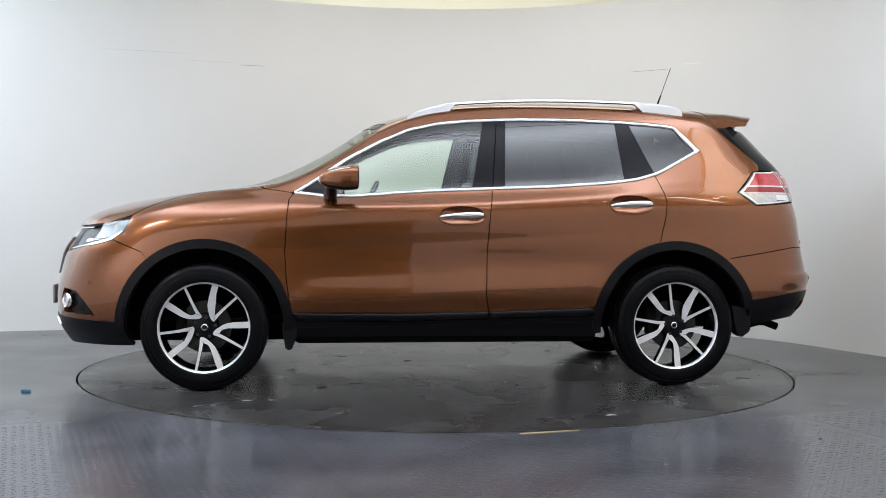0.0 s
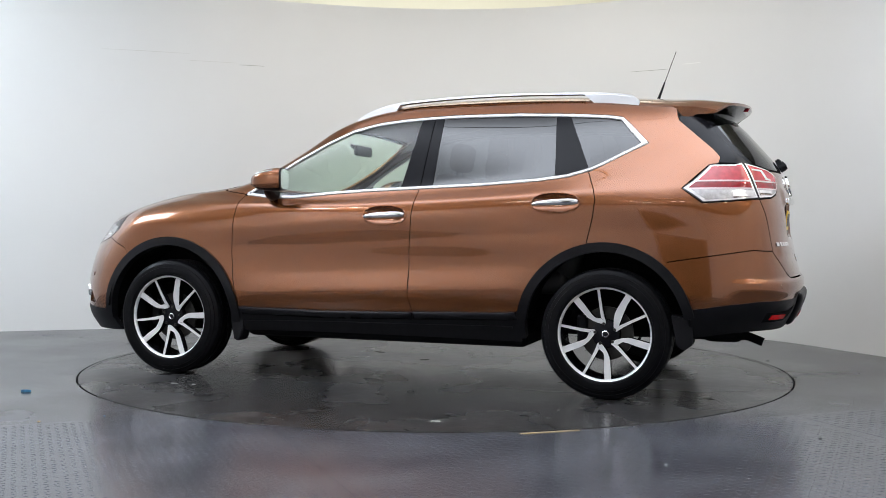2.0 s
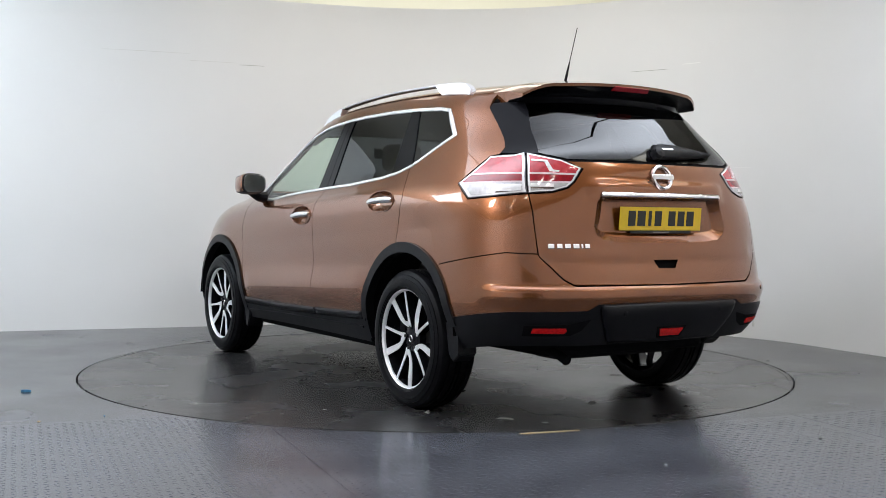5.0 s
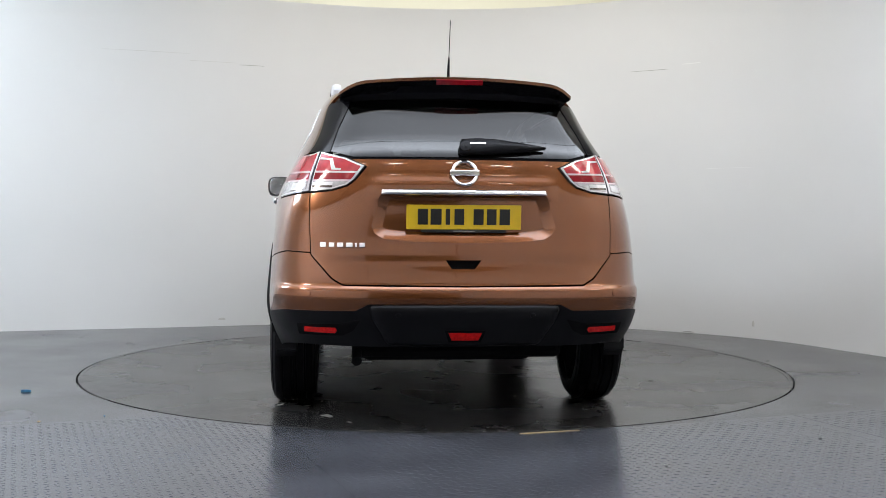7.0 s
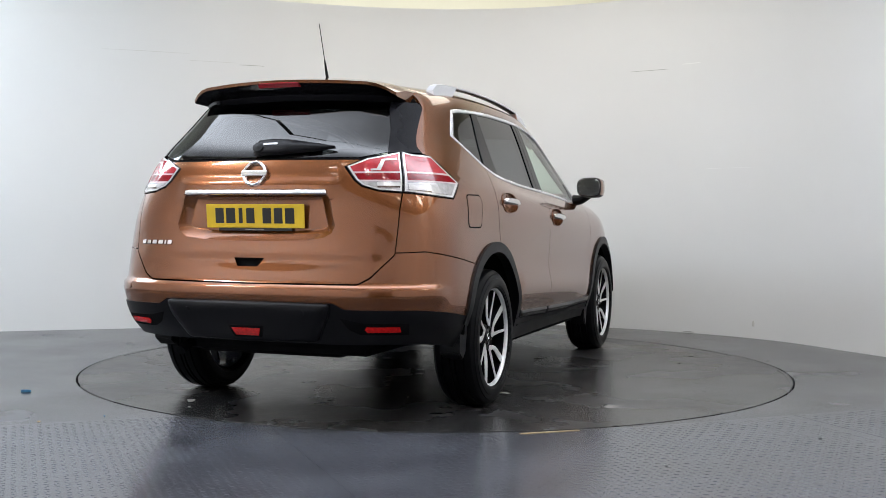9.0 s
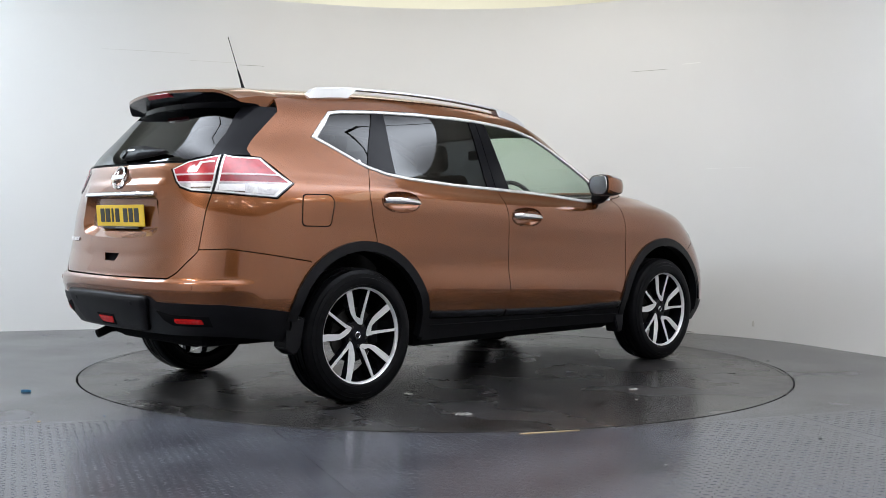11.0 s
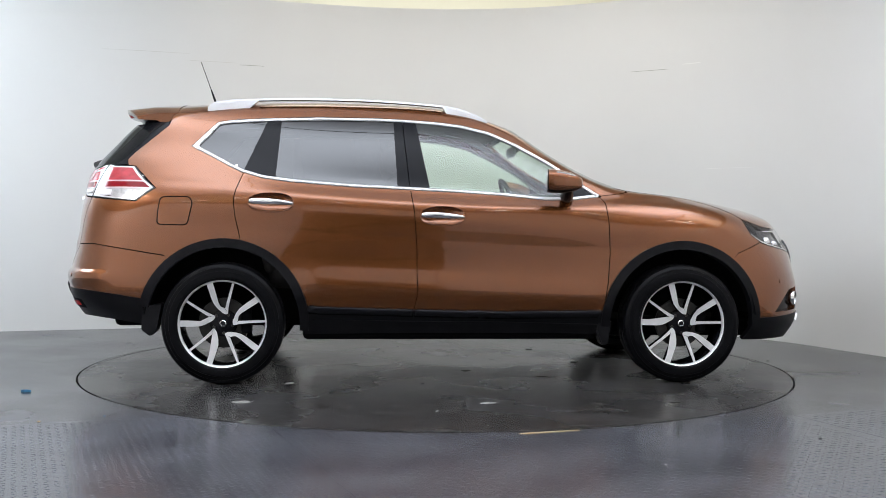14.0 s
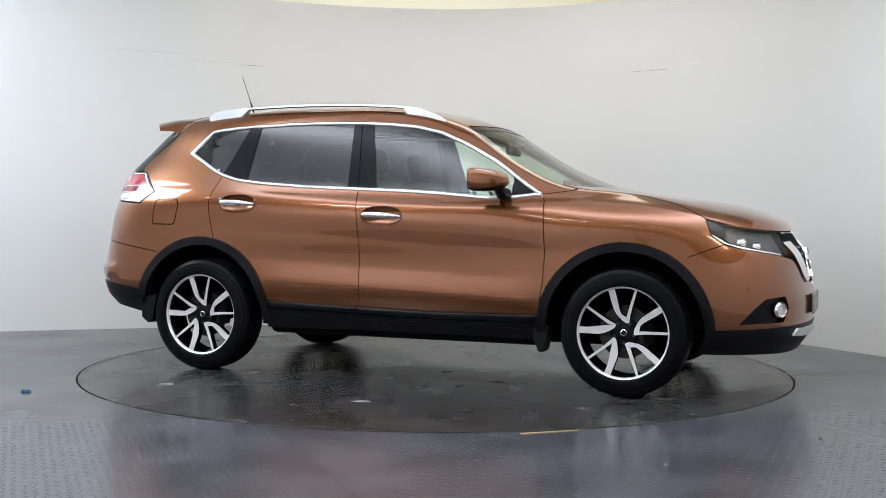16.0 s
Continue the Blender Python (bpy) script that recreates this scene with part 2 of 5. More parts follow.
    # tube lights in the workshop
    for x, y, ln, deg in ((-2.2, -4.8, 0.36, 0), (-0.4, -4.8, 0.36, 0), (1.4, -4.8, 0.36, 0), (0.6, -7.4, 1.1, 0), (-2.4, -7.4, 1.1, 0)):
        tl = tagged(new("tube_light"), "white fluorescent tube light under the workshop ceiling", "tube light", "tube lights")
        tl.matrix_world = pose(x, y, CEIL - 0.05, 0, 0, deg)
        part("housing", box_bm(0, 0, 0.02, ln, 0.09, 0.05, 0.01), CEILING, tl)
        part("tube", tube([Vector((-ln / 2, 0, -0.02)), Vector((ln / 2, 0, -0.02))], 0.016, 10), TUBE, tl)


build_room()
from mathutils.geometry import delaunay_2d_cdt

# ---- the car's shell: rings from the tail round the side to the nose, stacked from sill to roof ----
# each ring: x, y, z at fifteen stations
RINGS = [
    ((-2.26, -2.24, -2.14, -1.96, -1.76, -1.35, -0.90, -0.25, 0.40, 0.88, 1.35, 1.75, 2.00, 2.17, 2.22),
     (0, 0.45, 0.70, 0.81, 0.84, 0.84, 0.83, 0.83, 0.83, 0.84, 0.84, 0.82, 0.69, 0.42, 0),
     (0.385, 0.385, 0.39, 0.375, 0.34, 0.29, 0.29, 0.297, 0.297, 0.29, 0.28, 0.25, 0.25, 0.24, 0.24)),
    ((-2.31, -2.29, -2.19, -1.98, -1.76, -1.35, -0.90, -0.25, 0.40, 0.88, 1.35, 1.78, 2.05, 2.24, 2.29),
     (0, 0.46, 0.74, 0.86, 0.885, 0.885, 0.872, 0.872, 0.872, 0.88, 0.885, 0.865, 0.73, 0.43, 0),
     (0.47, 0.47, 0.47, 0.465, 0.45, 0.43, 0.43, 0.43, 0.42, 0.41, 0.40, 0.38, 0.37, 0.36, 0.36)),
    ((-2.345, -2.325, -2.205, -1.98, -1.76, -1.35, -0.90, -0.25, 0.40, 0.88, 1.35, 1.77, 2.05, 2.25, 2.31),
     (0, 0.46, 0.77, 0.885, 0.905, 0.905, 0.898, 0.898, 0.898, 0.90, 0.905, 0.88, 0.74, 0.43, 0),
     (0.57, 0.57, 0.57, 0.57, 0.56, 0.55, 0.55, 0.55, 0.54, 0.54, 0.54, 0.53, 0.52, 0.52, 0.52)),
    ((-2.33, -2.31, -2.19, -1.98, -1.76, -1.35, -0.90, -0.25, 0.40, 0.89, 1.35, 1.76, 2.03, 2.225, 2.285),
     (0, 0.46, 0.765, 0.873, 0.897, 0.90, 0.893, 0.887, 0.887, 0.892, 0.90, 0.87, 0.73, 0.42, 0),
     (0.68, 0.68, 0.69, 0.70, 0.71, 0.71, 0.71, 0.71, 0.70, 0.70, 0.69, 0.67, 0.66, 0.65, 0.65)),
    ((-2.285, -2.27, -2.17, -1.97, -1.75, -1.35, -0.90, -0.25, 0.40, 0.90, 1.35, 1.74, 1.99, 2.195, 2.268),
     (0, 0.45, 0.755, 0.862, 0.888, 0.895, 0.90, 0.897, 0.893, 0.888, 0.886, 0.845, 0.70, 0.41, 0),
     (0.83, 0.83, 0.83, 0.84, 0.85, 0.85, 0.86, 0.86, 0.85, 0.84, 0.83, 0.80, 0.79, 0.78, 0.78)),
    ((-2.28, -2.26, -2.155, -1.96, -1.75, -1.36, -0.90, -0.25, 0.40, 0.90, 1.34, 1.70, 1.94, 2.14, 2.212),
     (0, 0.44, 0.735, 0.842, 0.872, 0.885, 0.892, 0.895, 0.89, 0.88, 0.868, 0.815, 0.66, 0.40, 0),
     (0.98, 0.98, 0.98, 0.98, 0.98, 0.98, 0.98, 0.97, 0.96, 0.96, 0.965, 0.925, 0.885, 0.87, 0.87)),
    ((-2.26, -2.235, -2.12, -1.94, -1.74, -1.36, -0.90, -0.25, 0.40, 0.89, 1.32, 1.66, 1.895, 2.08, 2.148),
     (0, 0.43, 0.70, 0.80, 0.838, 0.868, 0.884, 0.887, 0.885, 0.866, 0.805, 0.75, 0.60, 0.38, 0),
     (1.12, 1.12, 1.12, 1.12, 1.115, 1.105, 1.085, 1.05, 1.03, 1.035, 1.06, 1.017, 0.98, 0.966, 0.961)),
    ((-2.225, -2.20, -2.08, -1.91, -1.72, -1.36, -0.92, -0.25, 0.40, 0.87, 1.29, 1.51, 1.68, 1.79, 1.84),
     (0, 0.42, 0.64, 0.725, 0.77, 0.80, 0.83, 0.832, 0.828, 0.805, 0.70, 0.58, 0.45, 0.28, 0),
     (1.25, 1.25, 1.26, 1.26, 1.255, 1.245, 1.165, 1.13, 1.09, 1.10, 1.115, 1.10, 1.078, 1.07, 1.073)),
    ((-2.105, -2.075, -1.945, -1.80, -1.63, -1.35, -0.90, -0.25, 0.36, 0.83, 0.98, 1.05, 1.10, 1.14, 1.16),
     (0, 0.40, 0.585, 0.66, 0.70, 0.725, 0.765, 0.772, 0.775, 0.765, 0.69, 0.56, 0.42, 0.25, 0),
     (1.40, 1.40, 1.40, 1.40, 1.40, 1.395, 1.33, 1.30, 1.23, 1.165, 1.155, 1.15, 1.155, 1.16, 1.16)),
    ((-1.95, -1.92, -1.79, -1.67, -1.51, -1.26, -0.86, -0.25, 0.20, 0.50, 0.57, 0.605, 0.63, 0.655, 0.665),
     (0, 0.38, 0.53, 0.61, 0.638, 0.66, 0.67, 0.675, 0.675, 0.69, 0.63, 0.51, 0.38, 0.22, 0),
     (1.56, 1.56, 1.555, 1.55, 1.553, 1.562, 1.567, 1.562, 1.50, 1.36, 1.36, 1.37, 1.378, 1.38, 1.38)),
    ((-1.80, -1.78, -1.71, -1.63, -1.46, -1.22, -0.82, -0.25, 0.10, 0.28, 0.34, 0.37, 0.39, 0.41, 0.415),
     (0, 0.36, 0.48, 0.545, 0.57, 0.59, 0.60, 0.605, 0.605, 0.61, 0.55, 0.43, 0.3, 0.17, 0),
     (1.625, 1.622, 1.617, 1.615, 1.625, 1.64, 1.65, 1.64, 1.598, 1.535, 1.525, 1.535, 1.54, 1.545, 1.545)),
    ((-1.72, -1.71, -1.68, -1.60, -1.45, -1.20, -0.80, -0.25, 0.02, 0.12, 0.16, 0.19, 0.21, 0.22, 0.22),
     (0, 0.18, 0.27, 0.32, 0.34, 0.35, 0.36, 0.36, 0.36, 0.34, 0.29, 0.22, 0.15, 0.08, 0),
     (1.672, 1.668, 1.664, 1.666, 1.672, 1.682, 1.69, 1.68, 1.647, 1.624, 1.615, 1.612, 1.613, 1.615, 1.615)),
    ((-1.60, -1.60, -1.58, -1.55, -1.43, -1.19, -0.79, -0.25, -0.02, 0.05, 0.08, 0.10, 0.11, 0.11, 0.11),
     (0, 0, 0, 0, 0, 0, 0, 0, 0, 0, 0, 0, 0, 0, 0),
     (1.69, 1.69, 1.69, 1.69, 1.695, 1.702, 1.708, 1.695, 1.67, 1.658, 1.652, 1.648, 1.647, 1.647, 1.647))]
SUB = 16


def monotone(y, n):
    """Monotone cubic through equally spaced rows, n steps a span, along the first axis."""
    y = np.asarray(y, float)
    d = np.diff(y, axis=0)
    m = np.zeros_like(y)
    a, b = d[:-1], d[1:]
    same = a * b > 0
    m[1:-1] = np.where(same, 2 * a * b / np.where(same, a + b, 1), 0)
    m[0], m[-1] = d[0], d[-1]
    out = []
    for i in range(len(y) - 1):
        for k in range(n):
            t = k / n
            out.append((2 * t ** 3 - 3 * t * t + 1) * y[i] + (t ** 3 - 2 * t * t + t) * m[i] + (3 * t * t - 2 * t ** 3) * y[i + 1] + (t ** 3 - t * t) * m[i + 1])
    out.append(y[-1])
    return np.array(out)


def tent(z, at, wide, soft=0.12):
    """A ridge of height 1 at a level, falling off on both sides, with a softly rounded top."""
    u = np.abs(z - at) / wide
    return np.clip(1 - np.sqrt(u * u + soft * soft) + soft, 0, 1)


def ramp(v, a, b):
    t = np.clip((v - a) / (b - a), 0, 1)
    return t * t * (3 - 2 * t)


def creases(p):
    """How far the pressed lines of doors, tailgate and bumper stand proud of the plain shell."""
    x, y, z = p[..., 0], np.abs(p[..., 1]), p[..., 2]
    flank = ramp(y, 0.72, 0.82)
    shoulder = np.interp(x, [-2.1, -1.75, -1.3, -0.25, 0.85, 1.35, 1.8], [1.06, 1.05, 1.03, 0.975, 0.915, 0.90, 0.86])
    d = 0.011 * tent(z, shoulder, 0.11) * flank * ramp(x, -2.0, -1.6) * ramp(-x, -1.75, -1.2)
    low = np.interp(x, [-0.9, 0.85], [0.60, 0.515])
    d = d + 0.011 * tent(z, low, 0.10) * flank * ramp(x, -0.98, -0.8) * ramp(-x, -0.92, -0.75)
    tail = ramp(-x, 1.95, 2.1)
    mid = ramp(-y, -0.66, -0.60)
    # tailgate: fold under the plate, brow over the chrome strip; bumper: ledge under the gate
    d = d + 0.006 * tail * mid * np.where(z > 0.80, ramp(-z, -0.90, -0.80), ramp(z, 0.765, 0.80))
    d = d + 0.010 * tail * ramp(-y, -0.44, -0.385) * ramp(-z, -1.165, -1.12) * ramp(z, 1.04, 1.06)
    d = d + 0.016 * tail * ramp(-z, -0.668, -0.64) * ramp(z, 0.55, 0.62)
    return d


def make_shell():
    g = np.array(RINGS, float).transpose(2, 0, 1)  # station, ring, xyz
    flip = np.array([1, -1, 1])
    ext = np.concatenate([g[3:0:-1] * flip, g, g[-2:-5:-1] * flip])
    dense = monotone(ext, SUB)
    dense = monotone(dense.transpose(1, 0, 2), SUB).transpose(1, 0, 2)
    for _ in range(56):
        p = dense.copy()
        dense[1:-1] = 0.25 * p[:-2] + 0.5 * p[1:-1] + 0.25 * p[2:]
    for _ in range(28):
        p = dense.copy()
        dense[:, 1:-1] = 0.25 * p[:, :-2] + 0.5 * p[:, 1:-1] + 0.25 * p[:, 2:]
    lo = 3 * SUB
    du, dv = np.gradient(dense, axis=0), np.gradient(dense, axis=1)
    nrm = np.cross(dv, du)
    nrm = nrm / np.maximum(np.linalg.norm(nrm, axis=2, keepdims=True), 1e-9)
    k = lo + 7 * SUB
    if nrm[k, 4 * SUB][1] < 0:
        nrm = -nrm
    dense = dense + nrm * creases(dense)[..., None]
    pad = dense
    du, dv = np.gradient(pad, axis=0), np.gradient(pad, axis=1)
    nrm = np.cross(dv, du)
    nrm[:, -1] = (0, 0, 1)
    ln = np.linalg.norm(nrm, axis=2, keepdims=True)
    nrm = nrm / np.maximum(ln, 1e-9)
    hi = lo + 14 * SUB + 1
    return dense[lo:hi], nrm[lo:hi]


GRID, NORM = make_shell()
if NORM[7 * SUB, 4 * SUB][1] < 0:
    NORM = -NORM
NS, NV = GRID.shape[0] - 1, GRID.shape[1] - 1


def sample(s, v):
    """Places and normals on the shell at stations s (negative: the other side) and rings v."""
    s, v = np.asarray(s, float), np.asarray(v, float)
    side = np.where((s < 0) | (s > 14), -1.0, 1.0)
    s = np.where(s > 14, 28 - s, s)
    a, b = np.clip(np.abs(s) * SUB, 0, NS - 1e-6), np.clip(v * SUB, 0, NV - 1e-6)
    i, j = a.astype(int), b.astype(int)
    fa, fb = (a - i)[:, None], (b - j)[:, None]
    res = []
    for arr in (GRID, NORM):
        q = (arr[i, j] * (1 - fa) + arr[i + 1, j] * fa) * (1 - fb) + (arr[i, j + 1] * (1 - fa) + arr[i + 1, j + 1] * fa) * fb
        q[:, 1] *= side
        res.append(q)
    n = res[1] / np.maximum(np.linalg.norm(res[1], axis=1, keepdims=True), 1e-9)
    return res[0], n


MODES = {"side": ((0, 2), (2.3, 12.6), (0, 10.4)), "rear": ((1, 2), (0, 3.4), (0, 11)), "front": ((1, 2), (10.6, 14), (0, 7)), "top": ((0, 1), (0, 14), (5.5, 12))}


def locate(mode, a, b):
    """Station and ring of the point with the two given coordinates."""
    ax, (s0, s1), (v0, v1) = MODES[mode]
    side = 1.0
    if mode in ("rear", "front") and a < 0:
        a, side = -a, -1.0
    if mode == "top" and b < 0:
        b, side = -b, -1.0
    i0, i1, j0, j1 = int(s0 * SUB), int(s1 * SUB) + 1, int(v0 * SUB), int(v1 * SUB) + 1
    g = GRID[i0:i1, j0:j1]
    d = (g[..., ax[0]] - a) ** 2 + (g[..., ax[1]] - b) ** 2
    k = np.unravel_index(np.argmin(d), d.shape)
    s, v = (k[0] + i0) / SUB, (k[1] + j0) / SUB
    h = 0.06
    for _ in range(4):
        sp, vp = np.clip([s, s - h, s + h, s, s], s0, s1), np.clip([v, v, v, v - h, v + h], v0, v1)
        q = sample(sp, vp)[0][:, list(ax)]
        J = np.array([(q[2] - q[1]) / max(sp[2] - sp[1], 1e-6), (q[4] - q[3]) / max(vp[4] - vp[3], 1e-6)]).T
        step = np.linalg.lstsq(J, np.array([a, b]) - q[0], rcond=1e-3)[0]
        s, v = float(np.clip(s + np.clip(step[0], -0.1, 0.1), s0, s1)), float(np.clip(v + np.clip(step[1], -0.1, 0.1), v0, v1))
    if side < 0:
        s = 28 - s if s > 7 else -s
    return (s, v)


def dense_loop(pts, step):
    out = []
    for p, q in zip(pts, pts[1:] + pts[:1]):
        n = max(1, int(math.hypot(q[0] - p[0], q[1] - p[1]) / step + 0.5))
        out += [(p[0] + (q[0] - p[0]) * k / n, p[1] + (q[1] - p[1]) * k / n) for k in range(n)]
    return out


def rounded(pts, r, keep=()):
    """A polygon with its corners rounded by r, but for those kept."""
    out = []
    for i, p in enumerate(pts):
        a, b = pts[i - 1], pts[(i + 1) % len(pts)]
        la, lb = math.dist(a, p), math.dist(b, p)
        c = min(r, la * 0.45, lb * 0.45)
        if i in keep or c < 1e-4:
            out.append(p)
            continue
        u = (p[0] + (a[0] - p[0]) * c / la, p[1] + (a[1] - p[1]) * c / la)
        w = (p[0] + (b[0] - p[0]) * c / lb, p[1] + (b[1] - p[1]) * c / lb)
        for k in range(5):
            t = k / 4
            out.append(tuple((1 - t) ** 2 * u[j] + 2 * t * (1 - t) * p[j] + t * t * w[j] for j in (0, 1)))
    return out


def inside(px, py, poly):
    hit = np.zeros(px.shape, bool)
    for (ax, ay), (bx, by) in zip(poly, poly[1:] + poly[:1]):
        if ay == by:
            continue
        hit ^= ((ay > py) != (by > py)) & (px < (bx - ax) * (py - ay) / (by - ay) + ax)
    return hit


def spot(mode, q):
    """Station and ring of a polygon's point: in the panel's own mode, or in the mode that it names."""
    if len(q) == 3:
        mode, q = {"g": "grid", "r": "rear", "f": "front", "s": "side", "t": "top"}[q[0]], q[1:]
    return tuple(q) if mode == "grid" else locate(mode, *q)


def straight(mode, loop):
    """More points along the edges whose ends are given in the same two coordinates, so that they stay straight as seen from there."""
    out = []
    loop = list(loop)
    for p, q in zip(loop, loop[1:] + loop[:1]):
        out.append(p)
        kind = p[0] if len(p) == 3 else mode
        if kind in ("g", "grid") or (q[0] if len(q) == 3 else mode) != kind:
            continue
        a, b = p[-2:], q[-2:]
        n = int(math.dist(a, b) / 0.05)
        for k in range(1, n):
            c = (a[0] + (b[0] - a[0]) * k / n, a[1] + (b[1] - a[1]) * k / n)
            out.append((kind, *c) if len(p) == 3 else c)
    return out


def half(poly, p, q):
    """The part of a polygon to the left of the line from p to q."""
    def away(a):
        return (q[0] - p[0]) * (a[1] - p[1]) - (q[1] - p[1]) * (a[0] - p[0])
    out = []
    for a, b in zip(poly, poly[1:] + poly[:1]):
        da, db = away(a), away(b)
        if da >= 0:
            out.append(a)
        if da * db < 0:
            t = da / (da - db)
            out.append((a[0] + (b[0] - a[0]) * t, a[1] + (b[1] - a[1]) * t))
    return out


def inset(poly, d):
    """A counter-clockwise or clockwise polygon moved inwards by d."""
    area = sum(a[0] * b[1] - b[0] * a[1] for a, b in zip(poly, poly[1:] + poly[:1]))
    sg = 1 if area > 0 else -1
    out = []
    for i, p in enumerate(poly):
        a, b = Vector(poly[i - 1]), Vector(poly[(i + 1) % len(poly)])
        e, f = (Vector(p) - a).normalized(), (b - Vector(p)).normalized()
        n = Vector((-e.y, e.x)) + Vector((-f.y, f.x))
        n = n.normalized() * sg
        k = max(0.45, n.dot(Vector((-e.y, e.x)) * sg))
        out.append((p[0] + n.x * d / k, p[1] + n.y * d / k))
    return out


def arc(cx, cz, r, a0, a1, n=14):
    return [(cx + r * math.cos(radians(a0 + (a1 - a0) * k / n)), cz + r * math.sin(radians(a0 + (a1 - a0) * k / n))) for k in range(n + 1)]


KS, KV = 0.32, 0.13  # metres a station and a ring stand for


def panel(name, mode, pts, mat, parent, off=0.0, holes=(), step=0.03, thick=0.014, side=1, label="", round_by=0.0, dome=None, clip=()):
    """A piece of the shell's skin cut to a polygon, with a turned-in edge. mode grid: the polygon is in stations and rings."""
    from_loops = []
    for loop in (pts, *holes):
        if round_by:
            loop = rounded(list(loop), round_by)
        lp = [(s * KS, v * KV) for s, v in (spot(mode, q) for q in straight(mode, loop))]
        if clip:
            for line in clip:
                lp = half(lp, *line)
        from_loops.append(dense_loop(lp, step))
    outer = from_loops[0]
    xs, ys = [p[0] for p in outer], [p[1] for p in outer]
    gx, gy = np.meshgrid(np.arange(min(xs) + step / 2, max(xs), step), np.arange(min(ys) + step / 2, max(ys), step))
    gx, gy = gx.ravel(), gy.ravel()
    keep = inside(gx, gy, outer)
    for h in from_loops[1:]:
        keep &= ~inside(gx, gy, h)
    border = np.array([p for lp in from_loops for p in lp])
    gx, gy = gx[keep], gy[keep]
    if len(gx):
        dist = np.min((gx[:, None] - border[:, 0]) ** 2 + (gy[:, None] - border[:, 1]) ** 2, axis=1)
        gx, gy = gx[dist > (0.45 * step) ** 2], gy[dist > (0.45 * step) ** 2]
    verts = [Vector(p) for lp in from_loops for p in lp] + [Vector((a, b)) for a, b in zip(gx, gy)]
    edges, base = [], 0
    for lp in from_loops:
        edges += [(base + k, base + (k + 1) % len(lp)) for k in range(len(lp))]
        base += len(lp)
    v2, e2, f2, *_ = delaunay_2d_cdt(verts, edges, [], 0, 1e-6)
    px, py = np.array([v[0] for v in v2]), np.array([v[1] for v in v2])
    tri = np.array([f for f in f2 if len(f) == 3])
    cx, cy = px[tri].mean(1), py[tri].mean(1)
    ok = inside(cx, cy, outer)
    for h in from_loops[1:]:
        ok &= ~inside(cx, cy, h)
    tri = tri[ok]
    used = np.unique(tri)
    back = np.full(len(px), -1)
    back[used] = np.arange(len(used))
    tri = back[tri]
    px, py = px[used], py[used]
    pos, nrm = sample(px / KS, py / KV)
    pos = pos + nrm * off
    if dome:
        edge_d = np.sqrt(np.min((px[:, None] - border[:, 0]) ** 2 + (py[:, None] - border[:, 1]) ** 2, axis=1))
        pos = pos + nrm * (dome[0] * np.clip(edge_d / dome[1], 0, 1)[:, None] ** 0.5)
    if side < 0:
        pos, nrm = pos * (1, -1, 1), nrm * (1, -1, 1)
    # wind the faces outwards
    a, b, c = pos[tri[:, 0]], pos[tri[:, 1]], pos[tri[:, 2]]
    wrong = np.einsum("ij,ij->i", np.cross(b - a, c - a), nrm[tri[:, 0]]) < 0
    tri[wrong] = tri[wrong][:, ::-1]
    faces = [tuple(t) for t in tri]
    count = {}
    for t in faces:
        for k in range(3):
            e = (t[k], t[(k + 1) % 3])
            count[e] = count.get(e, 0) + 1
    rim = [e for e in count if (e[1], e[0]) not in count]
    if thick:
        n0 = len(pos)
        ids = sorted({k for e in rim for k in e})
        second, extra_p = {}, []
        for k in ids:
            second[k] = n0 + len(extra_p)
            extra_p.append(pos[k] - nrm[k] * thick)
        faces += [(e[1], e[0], second[e[0]], second[e[1]]) for e in rim]
        pos = np.concatenate([pos, np.array(extra_p)])
        nrm = np.concatenate([nrm, nrm[ids]])
    ob = mesh_object(name, pos, faces, mat, parent, True, label)
    me = ob.data
    nt = len(tri)
    flat = [i >= nt for i in range(len(me.polygons))]
    me.polygons.foreach_set("use_smooth", [not f for f in flat])
    loops = np.empty(len(me.loops), int)
    me.loops.foreach_get("vertex_index", loops)
    ln = nrm[loops].copy()
    for f in range(nt, len(me.polygons)):
        pl = me.polygons[f]
        for li in range(pl.loop_start, pl.loop_start + pl.loop_total):
            ln[li] = pl.normal
    if not dome:
        me.normals_split_custom_set([tuple(n) for n in ln])
    return ob


def both(name, mode, pts, mat, parent, **kw):
    return [panel(name, mode, pts, mat, parent, side=k, **kw) for k in (1, -1)]
# ---- car materials ----


def paint_material():
    m = material("copper_paint", (0.205, 0.065, 0.0165), 0.27, metal=0.70, vary=0.03, scale=2.0, coat=1.0, spec=0.5)
    nt = m.node_tree
    b = nt.nodes["Principled BSDF"]
    fl = nt.nodes.new("ShaderNodeTexVoronoi")
    fl.inputs["Scale"].default_value = 900
    tex = nt.nodes.new("ShaderNodeTexCoord")
    nt.links.new(tex.outputs["Object"], fl.inputs["Vector"])
    bp = nt.nodes.new("ShaderNodeBump")
    bp.inputs["Strength"].default_value, bp.inputs["Distance"].default_value = 0.04, 0.001
    nt.links.new(fl.outputs["Distance"], bp.inputs["Height"])
    nt.links.new(bp.outputs["Normal"], b.inputs["Normal"])
    return m


